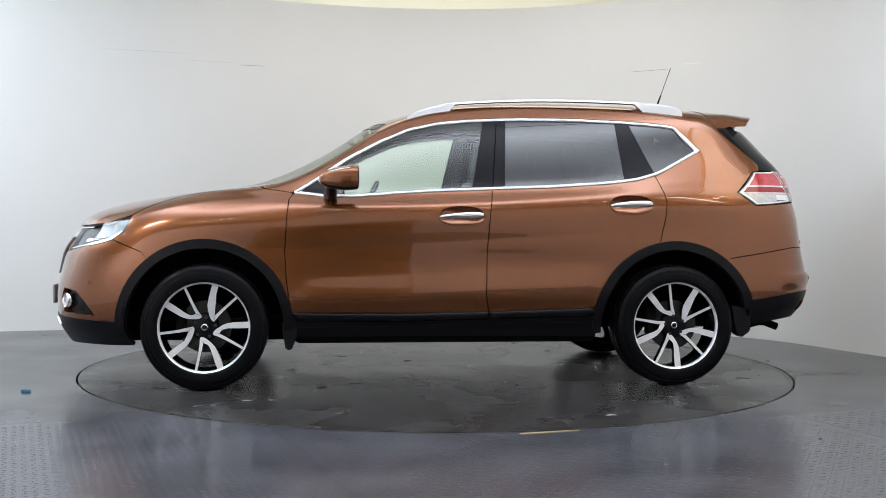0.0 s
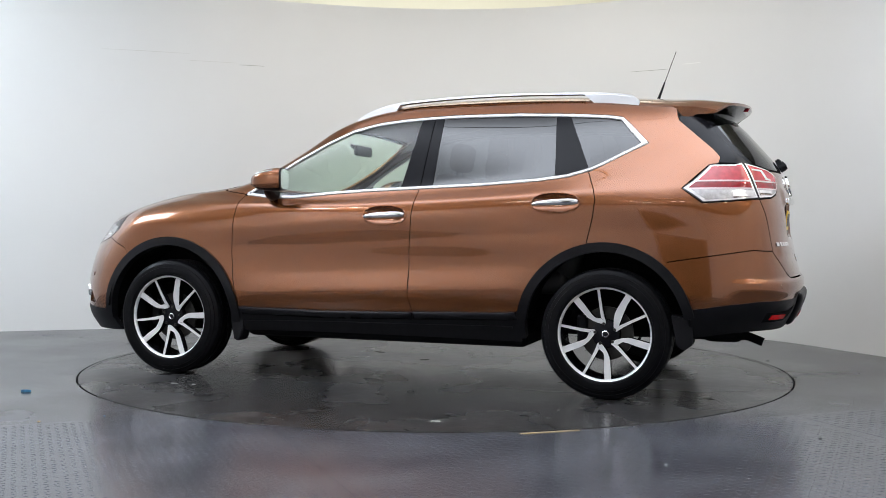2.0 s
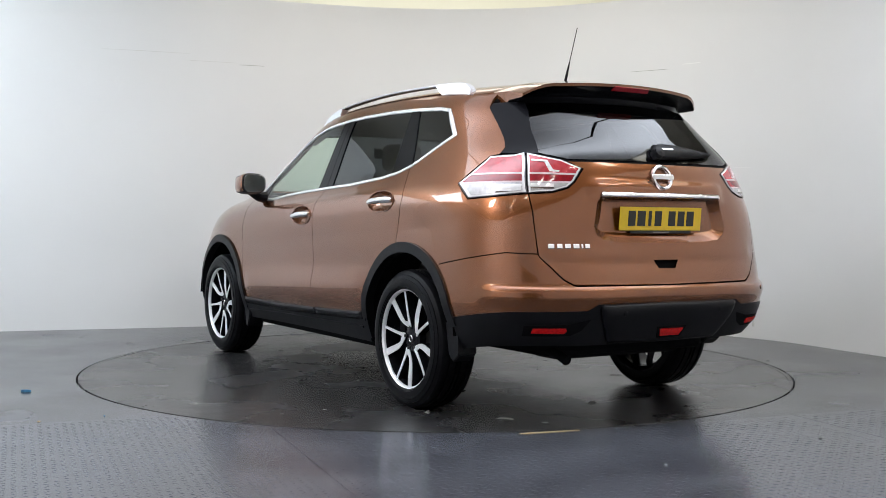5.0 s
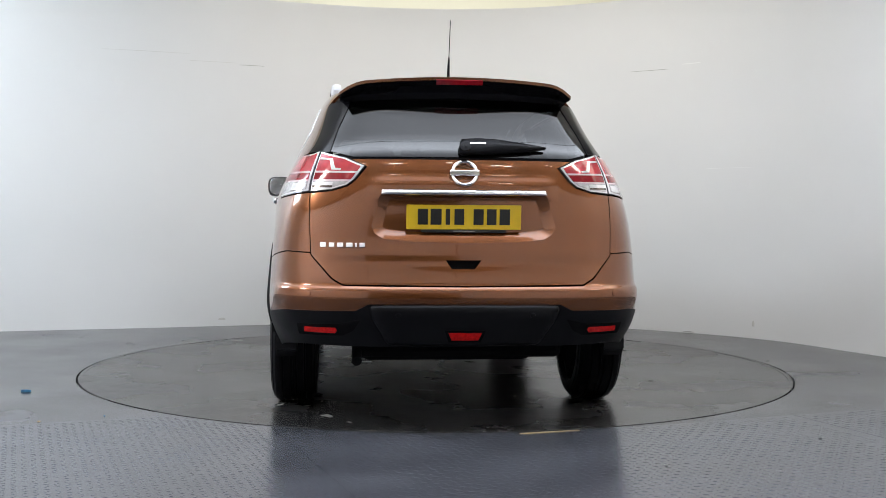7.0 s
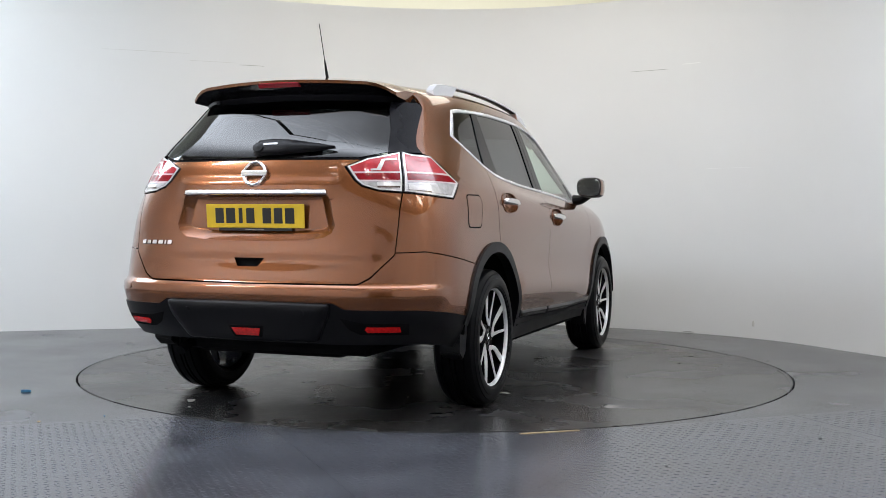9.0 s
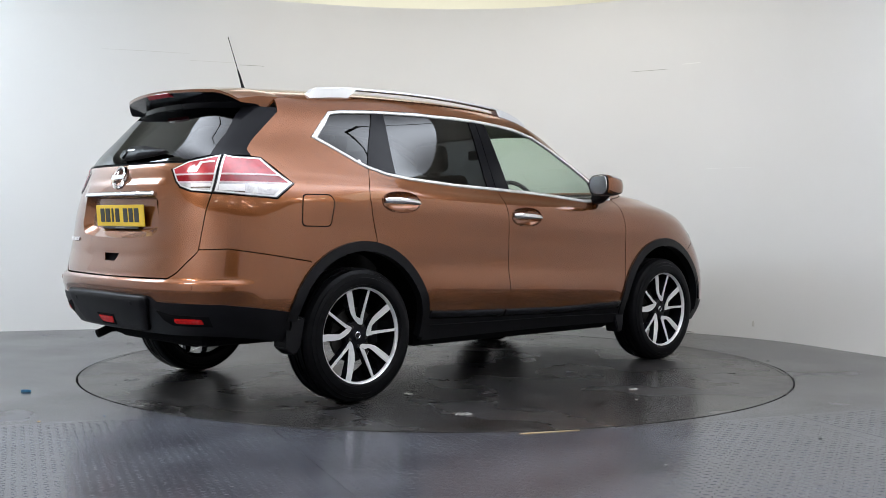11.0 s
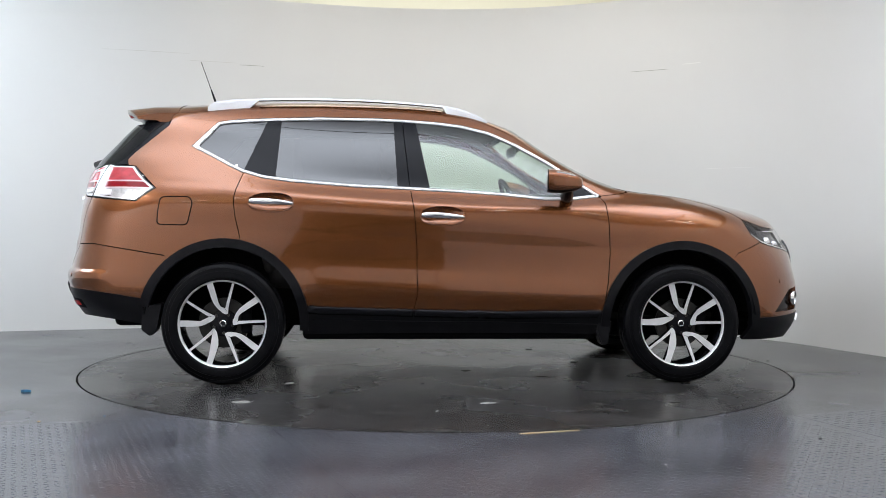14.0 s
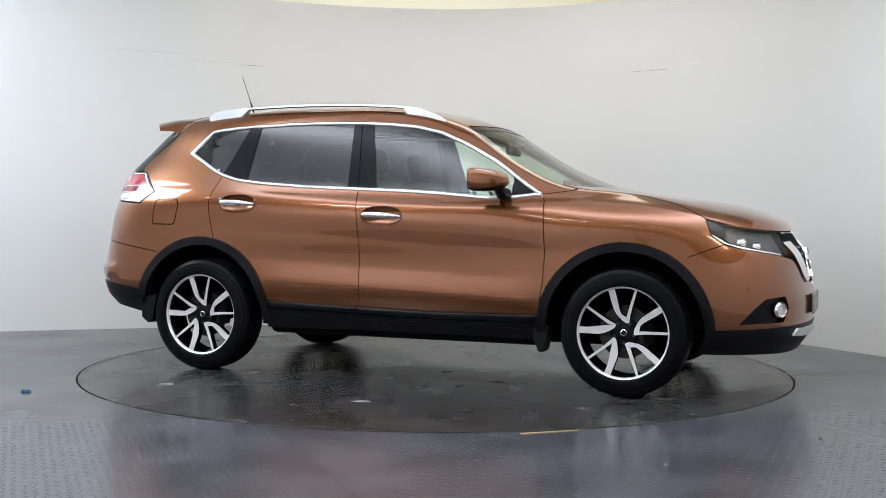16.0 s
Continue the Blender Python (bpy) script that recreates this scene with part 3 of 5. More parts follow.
PAINT = paint_material()
PLASTIC = material("black_plastic", (0.006, 0.006, 0.0075), 0.4, vary=0.2, scale=12, bump=0.12, bump_scale=500, fine=0.08, spec=0.17)
GLOSSY = material("gloss_black_trim", (0.008, 0.008, 0.01), 0.16, vary=0.1, scale=8, spec=0.12)
LINER = material("black_liner", (0.006, 0.006, 0.007), 0.8, vary=0.2, scale=10, spec=0.06)
CHROME = material("chrome", (0.86, 0.86, 0.87), 0.14, metal=1.0, vary=0.02, scale=10)
SILVER = material("machined_alloy", (0.82, 0.82, 0.83), 0.32, metal=0.45, vary=0.04, scale=25, bump=0.05, bump_scale=300)
RAILS = material("satin_silver_rail", (0.74, 0.75, 0.78), 0.32, metal=0.55, vary=0.02, scale=8)
RUBBER = material("tyre_rubber", (0.005, 0.005, 0.006), 0.34, spec=0.08, vary=0.25, scale=14, bump=0.12, bump_scale=220, fine=0.1)
TRIM = material("bright_window_trim", (0.9, 0.9, 0.91), 0.22, metal=0.55, vary=0.02, scale=10)
LAMP_TUB = material("lamp_reflector", (0.07, 0.07, 0.075), 0.35, metal=0.3, vary=0.25, scale=18)
CLEAR = glass_material("clear_green_glass", (0.80, 0.90, 0.82))
TINT = glass_material("privacy_glass", (0.065, 0.07, 0.085), 0.0, 0.085)
LENS = glass_material("clear_lens", (0.95, 0.95, 0.96), 0.02, 0.02)
RED = material("red_lens", (0.44, 0.03, 0.042), 0.14, vary=0.2, scale=30, coat=0.8)
DEEP = material("dark_red_lens", (0.24, 0.006, 0.012), 0.12, vary=0.15, scale=60, coat=0.35)
BRIGHT = material("bright_red_reflector", (0.62, 0.006, 0.006), 0.25, vary=0.25, scale=80, bump=0.3, bump_scale=300, spec=0.2, coat=0.25)
WHITE = material("pale_lens", (0.62, 0.60, 0.60), 0.14, vary=0.1, scale=40, bump=0.5, bump_scale=140, metal=0.2, coat=0.8)
CLEAR_BAND = material("clear_lamp_band", (0.52, 0.50, 0.50), 0.12, vary=0.18, scale=45, bump=0.6, bump_scale=140, metal=0.3, coat=0.8)
YELLOW = material("yellow_plate", (0.78, 0.53, 0.02), 0.35, vary=0.05, scale=20)
INK = material("black_ink", (0.012, 0.012, 0.012), 0.4)
SEAT = material("dark_leather", (0.035, 0.034, 0.034), 0.5, vary=0.2, scale=9, bump=0.3, bump_scale=160)
LINING = material("pale_headlining", (0.42, 0.40, 0.36), 0.9, vary=0.08, scale=15)
DASH = material("dark_dashboard", (0.03, 0.03, 0.032), 0.6, vary=0.15, scale=10, bump=0.2, bump_scale=300)
STEEL = material("brake_steel", (0.05, 0.048, 0.046), 0.5, metal=1.0, vary=0.15, scale=30)

# ---- the car's outlines, x and z in its own space ----
DLO = [(-1.552, 1.384), (-1.475, 1.464), (-1.405, 1.532), (-1.322, 1.545), (-1.117, 1.558), (-0.811, 1.568), (-0.471, 1.567), (-0.312, 1.561),
       (-0.132, 1.55), (0.038, 1.532), (0.208, 1.493), (0.376, 1.42), (0.542, 1.33), (0.643, 1.265), (0.744, 1.192), (0.862, 1.118),
       (0.855, 1.104), (0.706, 1.087), (0.54, 1.083), (0.274, 1.107), (0.041, 1.122), (-0.291, 1.137), (-0.625, 1.151), (-0.959, 1.176),
       (-1.126, 1.197), (-1.25, 1.232), (-1.308, 1.258), (-1.477, 1.347)]
DLO_IN = inset(DLO, 0.017)
DLO_IN[0], DLO_IN[1], DLO_IN[-1] = (-1.512, 1.386), (-1.448, 1.452), (-1.462, 1.359)
SEAM_A = [(0.868, 1.10), (0.890, 1.07), (0.903, 0.93), (0.911, 0.77), (0.900, 0.60), (0.874, 0.437)]
SEAM_B = [(-0.268, 1.128), (-0.248, 0.99), (-0.233, 0.79), (-0.232, 0.66), (-0.228, 0.53), (-0.247, 0.437)]
SEAM_C = [(-1.243, 1.226), (-1.279, 1.133), (-1.293, 1.076), (-1.283, 0.983), (-1.253, 0.846)]
AXF, AXR, AXZ, ARCH = 1.352, -1.346, 0.36, 0.485


def handle_hole(hx, hz, grow=0.0):
    """The outline of the dished cup behind a door handle."""
    return [(hx - 0.005 + (0.130 + grow) * math.copysign(abs(math.cos(a)) ** 0.8, math.cos(a)), hz + (0.053 + grow) * math.copysign(abs(math.sin(a)) ** 0.9, math.sin(a))) for a in (2 * math.pi * k / 28 for k in range(28))]


def shift(pts, dx, dz=0.0):
    return [(x + dx, z + dz) for x, z in pts]


car = tagged(new("car"), "metallic copper-brown family SUV with silver roof rails, parked on the turntable", "car")


def car_body():
    g = 0.0025
    both("front_door", "side", shift(SEAM_A, -g) + [(0.84, 0.415), (0.278, 0.425)] + shift(SEAM_B[::-1], g) + shift(DLO[21:15:-1], 0, -0.003)[0:6], PAINT, car, holes=(handle_hole(-0.08, 0.984),), step=0.016)
    rear_arch = arc(AXR, AXZ, ARCH, 79, 12)
    both("rear_door", "side", shift(SEAM_B, -g) + [(-0.8, 0.452)] + rear_arch[::-1] + shift(SEAM_C[::-1], g) + shift(DLO[25:21:-1], 0, -0.003) + [(-0.291, 1.134)], PAINT, car, holes=(handle_hole(-1.074, 1.055),), step=0.016)
    # side frame: rear wing, cant rail and windscreen pillar in one pressing
    rail = [("g", s, 9.6) for s in (9.9, 9.4, 9, 8.5, 8, 7, 6, 5, 4, 3.4, 2.9, 2.6)]
    wing = [(-1.70, 1.512), (-1.885, 1.351), (-1.925, 1.306), (-1.918, 1.272), (-1.871, 1.265), (-1.738, 1.135), (-1.849, 1.055), (-1.98, 1.064),
            ("r", 0.699, 1.078), ("r", 0.699, 0.93), ("r", 0.694, 0.81), (-2.105, 0.815), (-1.9, 0.784), (-1.683, 0.75)]
    arch2 = arc(AXR, AXZ, ARCH, 131, 80)
    both("side_frame", "side", [(0.872, 1.112), ("g", 9.9, 7.8), ("g", 9.92, 8.2), ("g", 9.9, 9)] + rail + wing + arch2 + shift(SEAM_C[::-1], -g) + [(-1.252, 1.228)]
         + shift(DLO[26:], 0, -0.002) + shift(DLO[:1], -0.003) + shift(DLO[1:16], 0, 0.003), PAINT, car, step=0.018)
    seam_f = [(1.868, 0.84), (1.70, 0.776)]
    lamp_r = [(1.80, 0.886)]
    fend = [("g", 9.9, 7.76), ("g", 10.0, 7.55), ("g", 10.4, 7.0), ("g", 11, 6.3), ("g", 11.35, 5.72)]
    both("front_wing", "side", [(0.874, 1.108)] + fend + lamp_r + seam_f + arc(AXF, AXZ, ARCH, 50, 171) + shift(SEAM_A[::-1], g), PAINT, car, step=0.018)
    hood = [(9.93, 8.0), (9.93, 7.78), (10.03, 7.57), (10.43, 7.02), (11.03, 6.32), (11.38, 5.74), (12, 5.5), (13, 5.44), (14, 5.44)]
    cowl = [(10.3, 8.0), (12, 8.0), (14, 8.0)]
    panel("bonnet", "grid", hood + [(28 - s, v) for s, v in hood[-2::-1]] + [(28 - s, v) for s, v in cowl] + cowl[-2::-1], PAINT, car, off=0.001)
    panel("windscreen", "grid", [(9.95, 8.04), (9.95, 9), (9.95, 10.0), (11, 10.03), (14, 10.05), (17, 10.03), (18.05, 10.0), (18.05, 9), (18.05, 8.04), (16, 8.04), (14, 8.04), (12, 8.04)], CLEAR, car, off=-0.004, thick=0.005)
    panel("windscreen_band", "grid", [(9.96, 9.78), (9.96, 10.0), (11, 10.03), (14, 10.05), (17, 10.03), (18.04, 10.0), (18.04, 9.78), (16, 9.84), (14, 9.86), (12, 9.84)], GLOSSY, car, off=-0.002, thick=0)
    half_roof = [(0, 10.4), (1, 10.4), (2.1, 10.3), (2.6, 9.62), (4, 9.62), (6, 9.62), (8, 9.62), (9, 9.62), (9.9, 9.62), (9.9, 10.06), (11, 10.08), (14, 10.1), (14, 12), (12, 12), (10, 12), (8, 12), (6, 12), (4, 12), (2, 12), (0, 12)]
    both("roof", "grid", half_roof, PAINT, car, thick=0.02, step=0.04)
    both("roof_lining", "grid", half_roof, LINING, car, off=-0.03, thick=0, step=0.06)
    # tail
    gate = [(0, 1.232), (0.40, 1.232), (0.505, 1.232), (0.455, 1.208), (0.437, 1.2), (0.49, 1.135), (0.527, 1.106), (0.60, 1.085), (0.694, 1.077), (0.695, 0.93), (0.689, 0.80), (0.593, 0.695), (0.545, 0.668), (0, 0.664)]
    rec = [(0, 1.095), (0.352, 1.095), (0.385, 1.06), (0.42, 0.93), (0.405, 0.895), (0.366, 0.872), (0.25, 0.86), (0, 0.855)]
    full = gate + [(-y, z) for y, z in gate[-2:0:-1]]
    hole = rec + [(-y, z) for y, z in rec[-2:0:-1]]
    hnd = [(-0.075, 0.777), (0.085, 0.777), (0.06, 0.737), (-0.045, 0.737)]
    tail = panel("tailgate", "rear", full, PAINT, car, holes=(hole, hnd), thick=0.006, step=0.012)
    deep = inset(hole, 0.046)
    rows = []
    for off, loop in ((-0.001, hole), (-0.005, inset(hole, 0.005)), (-0.036, inset(hole, 0.040)), (-0.039, deep)):
        ring = [sample([s], [v])[0][0] + sample([s], [v])[1][0] * off for s, v in (spot("rear", q) for q in loop)]
        rows.append([Vector(q) for q in ring + ring[:1]])
    part("recess_wall", loft(rows), PAINT, tail, smooth=True, split=1.2)
    panel("plate_recess", "rear", deep, PAINT, tail, off=-0.039, thick=0)
    panel("handle_pocket", "rear", inset(hnd, -0.005), LINER, tail, off=-0.025, thick=0)
    panel("window_gasket", "rear", [(-0.60, 1.266), (-0.50, 1.226), (0, 1.226), (0.50, 1.226), (0.60, 1.266), (0.50, 1.254), (0, 1.254), (-0.50, 1.254)], LINER, car, off=-0.006, thick=0)
    panel("rear_window", "rear", [(-0.50, 1.246), (0, 1.246), (0.50, 1.246), (0.615, 1.277), (0.575, 1.39), (0.53, 1.487), (0.51, 1.53), (0, 1.54), (-0.51, 1.53), (-0.53, 1.487), (-0.575, 1.39), (-0.615, 1.277)], TINT, car, off=-0.003, thick=0.006)
    both("rear_pillar_trim", "side", [("r", 0.608, 1.270), ("r", 0.57, 1.39), ("r", 0.526, 1.49), ("r", 0.51, 1.54), (-1.70, 1.535), (-1.704, 1.509), (-1.888, 1.349), (-1.928, 1.304), (-1.92, 1.276)], GLOSSY, car)
    # bumpers
    rb = [("r", 0, 0.657), ("r", 0.545, 0.66), ("r", 0.598, 0.689), ("r", 0.690, 0.793), ("r", 0.694, 0.805), (-2.105, 0.81), (-1.9, 0.779), (-1.687, 0.745)]
    low = [(-1.80, 0.50), ("r", 0.80, 0.548), ("r", 0.49, 0.551), ("r", 0.435, 0.58), ("r", 0, 0.582)]

    def mirrored(pts):
        return [(k[0], -k[1], k[2]) if k[0] == "r" or k[0] == "f" else k for k in pts]
    both("rear_bumper", "side", rb + arc(AXR, AXZ, ARCH, 130, 164, 6) + low, PAINT, car, step=0.014)
    both("lower_rear_bumper", "side", low[::-1] + [(-1.80, 0.42), (-1.775, 0.31), ("g", 3.9, 0), ("g", 3, 0), ("g", 2, 0), ("g", 1, 0), ("g", 0, 0)], PLASTIC, car, off=0.004, thick=0.03)
    fb = [(1.70, 0.771), (1.868, 0.835), (1.94, 0.815), ("f", 0.50, 0.772), ("f", 0.40, 0.75), ("f", 0.30, 0.64), ("f", 0.0, 0.60)]
    fl = [("f", 0, 0.40), ("f", 0.4, 0.40), ("f", 0.62, 0.395), (1.95, 0.388), (1.80, 0.384)]
    fog = [(1.955, 0.415), (2.03, 0.50), (2.08, 0.548), ("f", 0.57, 0.56), ("f", 0.545, 0.50), ("f", 0.58, 0.42)]
    both("front_bumper", "side", fb + fl + arc(AXF, AXZ, ARCH, 4, 50, 10), PAINT, car, holes=(fog,), thick=0.03)
    both("fog_recess", "side", fog, GLOSSY, car, off=-0.028, thick=0)
    both("lower_front_bumper", "side", fl + [(1.775, 0.30), ("g", 11, 0), ("g", 12, 0), ("g", 13, 0), ("g", 14, 0)], PLASTIC, car, off=0.004, thick=0.03)
    # plastic round the wheel openings and along the sill
    for cx, a0, a1 in ((AXF, -4, 184), (AXR, -6, 168)):
        both("arch_trim", "side", arc(cx, AXZ, ARCH + 0.002, a0, a1, 30) + arc(cx, AXZ, ARCH - 0.05, a1, a0, 30), PLASTIC, car, off=0.012, thick=0.05)
    both("sill_trim", "side", [(0.87, 0.432), (0.84, 0.408), (0.278, 0.42), (-0.25, 0.432), (-0.8, 0.447), (-0.86, 0.46), (-0.885, 0.36), ("g", 6.0, 0), ("g", 7, 0), ("g", 8, 0), ("g", 9, 0)], PLASTIC, car, off=0.006, thick=0.03)


def door_mouldings():
    """Dark strips along the foot of each door, parted at the door joint."""
    for pts in ([(0.862, 0.436), (0.278, 0.428), (-0.244, 0.439), (-0.246, 0.396), (0.278, 0.384), (0.84, 0.390)],
                [(-0.252, 0.4395), (-0.80, 0.455), (-0.852, 0.462), (-0.868, 0.418), (-0.80, 0.411), (-0.254, 0.396)]):
        both("door_moulding", "side", pts, GLOSSY, car, off=0.013, thick=0.02, step=0.014, dome=(0.006, 0.012))


def car_windows():
    both("window_trim", "side", DLO, TRIM, car, holes=(DLO_IN,), off=0.001, thick=0.012, step=0.008, dome=(0.004, 0.012))
    b_right, b_left = ((-0.239, 1.56), (-0.145, 1.10)), ((-0.37, 1.58), (-0.342, 1.10))
    c_left, c_right = ((-1.098, 1.58), (-1.26, 1.20)), ((-1.03, 1.58), (-1.065, 1.10))

    def right(poly, ln):
        return half(poly, ln[1], ln[0]) if ln[1][1] > ln[0][1] else half(poly, ln[0], ln[1])

    def left(poly, ln):
        return half(poly, ln[1], ln[0])
    sail = ((0.67, 1.40), (0.69, 1.05))
    d = DLO_IN
    both("front_window", "side", left(right(d, b_right), sail), CLEAR, car, off=-0.006, thick=0.004)
    both("rear_side_window", "side", left(right(d, c_right), b_left), TINT, car, off=-0.006, thick=0.004)
    both("quarter_window", "side", left(d, c_left), TINT, car, off=-0.006, thick=0.004)
    both("sail_trim", "side", right(d, sail), GLOSSY, car, off=-0.004)
    both("door_pillar_trim", "side", left(right(d, b_left), ((-0.3205, 1.58), (-0.2705, 1.10))), GLOSSY, car, off=-0.001)
    both("door_pillar_trim", "side", left(right(d, ((-0.3155, 1.58), (-0.2655, 1.10))), b_right), GLOSSY, car, off=-0.001)
    both("door_pillar_trim", "side", left(right(d, c_left), c_right), GLOSSY, car, off=-0.001)


def car_liner():
    """Dark inner skin behind the joints, open at the wheels and windows."""
    top = int(7.05 * SUB)
    verts, faces, n = [], [], 0
    depth = np.full((NS + 1, 1, 1), 0.02)
    depth[: int(2.4 * SUB)] = 0.06
    depth[int(11.2 * SUB):] = 0.07
    pos = GRID - NORM * depth
    for sg in (1, -1):
        base = len(verts)
        for i in range(NS + 1):
            for j in range(top + 1):
                verts.append(pos[i, j] * (1, sg, 1))
        for i in range(NS):
            for j in range(top):
                c = pos[i, j]
                if abs(c[1]) > 0.4 and min(math.hypot(c[0] - AXF, c[2] - AXZ), math.hypot(c[0] - AXR, c[2] - AXZ)) < 0.455:
                    continue
                if c[2] > 1.125 and -1.9 < c[0] < 0.8:
                    continue
                if abs(c[0] + 0.08) < 0.16 and abs(c[2] - 0.984) < 0.08 or abs(c[0] + 1.074) < 0.16 and abs(c[2] - 1.055) < 0.08:
                    continue
                if i > 10 * SUB and j > 6 * SUB:
                    continue
                k = base + i * (top + 1) + j
                faces.append((k, k + top + 1, k + top + 2, k + 1))
    mesh_object("inner_skin", verts, faces, LINER, car, True)
    # wheel houses and floor pan
    for cx in (AXF, AXR):
        for sg in (1, -1):
            bm = bmesh.new()
            rows = []
            for k in range(25):
                a = radians(6 + 168 * k / 24)
                c, s = cx + 0.452 * math.cos(a), AXZ + 0.452 * math.sin(a)
                rows.append([bm.verts.new((c, sg * 0.885, s)), bm.verts.new((c, sg * 0.52, s)), bm.verts.new((cx, sg * 0.52, AXZ))])
            for p, q in zip(rows, rows[1:]):
                bm.faces.new((p[0], q[0], q[1], p[1]))
                bm.faces.new((p[1], q[1], q[2]))
            part("wheel_house", bm, LINER, car)
    part("floor_pan", box_bm(-0.02, 0, 0.30, 1.76, 1.58, 0.10, 0.03), LINER, car)
    part("floor_pan", box_bm(1.4, 0, 0.30, 1.2, 1.0, 0.12, 0.03), LINER, car)
    part("floor_pan", box_bm(-1.45, 0, 0.375, 1.2, 1.0, 0.14, 0.03), LINER, car)


def lathe(profile, n=64, close=False):
    """Turn (y, r) round the y axis."""
    bm = bmesh.new()
    rings = []
    for k in range(n):
        a = 2 * math.pi * k / n
        rings.append([bm.verts.new((r * math.cos(a), y, r * math.sin(a))) for y, r in profile])
    m = len(profile)
    for k in range(n):
        p, q = rings[k], rings[(k + 1) % n]
        for j in range(m if close else m - 1):
            bm.faces.new((p[j], q[j], q[(j + 1) % m], p[(j + 1) % m]))
    return bm


def prism(poly, y0, y1, dish=0.0):
    """A polygon in x and z drawn out from y0 to y1; dish: how far it falls in towards the middle."""
    bm = bmesh.new()
    a = [bm.verts.new((x, y0 - dish * (1 - math.hypot(x, z) / 0.25), z)) for x, z in poly]
    b = [bm.verts.new((x, y1 - dish * (1 - math.hypot(x, z) / 0.25), z)) for x, z in poly]
    bm.faces.new(a)
    bm.faces.new(b[::-1])
    for i in range(len(poly)):
        bm.faces.new((a[i], b[i], b[(i + 1) % len(poly)], a[(i + 1) % len(poly)]))
    bmesh.ops.triangulate(bm, faces=[f for f in bm.faces if len(f.verts) > 4])
    return bm


WHEEL_R = 0.353


def build_wheel(sg, phase):
    """A wheel with its face towards y, on the left for sg 1; spokes lean the other way on the right."""
    wheel = new("wheel")
    h = 0.1125
    side = [(-h + 0.014, 0.25), (-h + 0.004, 0.257), (-h - 0.001, 0.262), (-h - 0.0005, 0.266), (-h - 0.004, 0.268), (-h - 0.006, 0.285), (-h - 0.0035, 0.304), (-h - 0.001, 0.305), (-h + 0.004, 0.324), (-h + 0.009, 0.3255), (-h + 0.02, 0.343)]
    tread = [(-0.078, 0.351), (-0.062, 0.3525), (-0.061, 0.344), (-0.051, 0.344), (-0.05, 0.353), (-0.018, WHEEL_R), (-0.017, 0.344), (-0.007, 0.344), (-0.006, WHEEL_R)]
    prof = side + tread
    prof = prof + [(-y, r) for y, r in prof[::-1]]
    tyre = part("tyre", lathe([(sg * y, r) for y, r in prof], 96), RUBBER, wheel, smooth=True, split=0.5)
    bm = lathe([(sg * 0.099, 0.2555), (sg * 0.104, 0.2535), (sg * 0.10, 0.2475), (sg * 0.093, 0.2435), (sg * 0.085, 0.2425)], 96)
    part("rim_lip", bm, SILVER, wheel, smooth=True)
    part("barrel", lathe([(sg * 0.085, 0.2425), (sg * 0.02, 0.234), (-sg * 0.09, 0.24)], 64), GLOSSY, wheel, smooth=True)

    def polar(pts, c):
        return [(r * math.cos(radians(c + a)) * sg * -1, r * math.sin(radians(c + a))) for r, a in pts]
    for k in range(5):
        c = phase + 10.4 + 72 * k
        thick = [(0.2445, -0.9), (0.2445, 7.4), (0.2, 8.4), (0.15, 9.9), (0.125, 10.0), (0.096, 6), (0.076, -2), (0.063, -11), (0.056, -24), (0.058, -38), (0.071, -33), (0.088, -22), (0.097, -9), (0.105, -5), (0.13, -2.6), (0.2, -1.7)]
        thin = [(0.2445, -27.3), (0.18, -26.2), (0.12, -24.4), (0.09, -23), (0.0715, -33.4), (0.0585, -38.4), (0.064, -41), (0.1, -33.5), (0.15, -31.2), (0.2445, -30.5)]
        for nm, poly in (("spoke", thick), ("thin_spoke", thin)):
            q = polar(poly, c)
            part(nm, prism(q, sg * 0.087, sg * 0.091, sg * 0.022), SILVER, wheel)
            part(nm + "_back", prism([(x * 1.0, z) for x, z in polar([(r, a) for r, a in poly], c)], sg * 0.0865, sg * 0.045, sg * 0.022), GLOSSY, wheel)
        a = radians(c - 46.4)
        nut = lathe([(sg * 0.064, 0.0), (sg * 0.064, 0.008), (sg * 0.05, 0.0095)], 8)
        bmesh.ops.translate(nut, vec=(0.057 * math.cos(a), 0.012 * sg, 0.057 * math.sin(a)), verts=nut.verts)
        part("wheel_nut", nut, STEEL, wheel)
    part("hub", lathe([(sg * 0.066, 0), (sg * 0.067, 0.06), (sg * 0.062, 0.075), (sg * 0.03, 0.08)], 40), GLOSSY, wheel, smooth=True)
    part("hub_cap", lathe([(sg * 0.074, 0), (sg * 0.073, 0.024), (sg * 0.066, 0.029)], 32), GLOSSY, wheel, smooth=True)
    part("hub_badge", lathe([(sg * 0.0735, 0.013), (sg * 0.076, 0.015), (sg * 0.0735, 0.0185)], 32), CHROME, wheel, smooth=True)
    part("brake_disc", lathe([(sg * 0.03, 0.07), (sg * 0.03, 0.145), (sg * 0.012, 0.145), (sg * 0.012, 0.07)], 48), STEEL, wheel)
    part("brake_caliper", box_bm(0.13, sg * 0.02, 0.02, 0.06, 0.06, 0.16, 0.015), LINER, wheel)
    return wheel


def car_wheels():
    for sg, x, phase in ((1, 1.3525, 62), (1, -1.3525, 45), (-1, 1.3525, 92), (-1, -1.3525, 94)):
        wheel = build_wheel(sg, phase)
        wheel.parent = car
        wheel.location = (x, sg * 0.788, WHEEL_R)


car_body()
door_mouldings()
car_windows()
car_liner()
car_wheels()


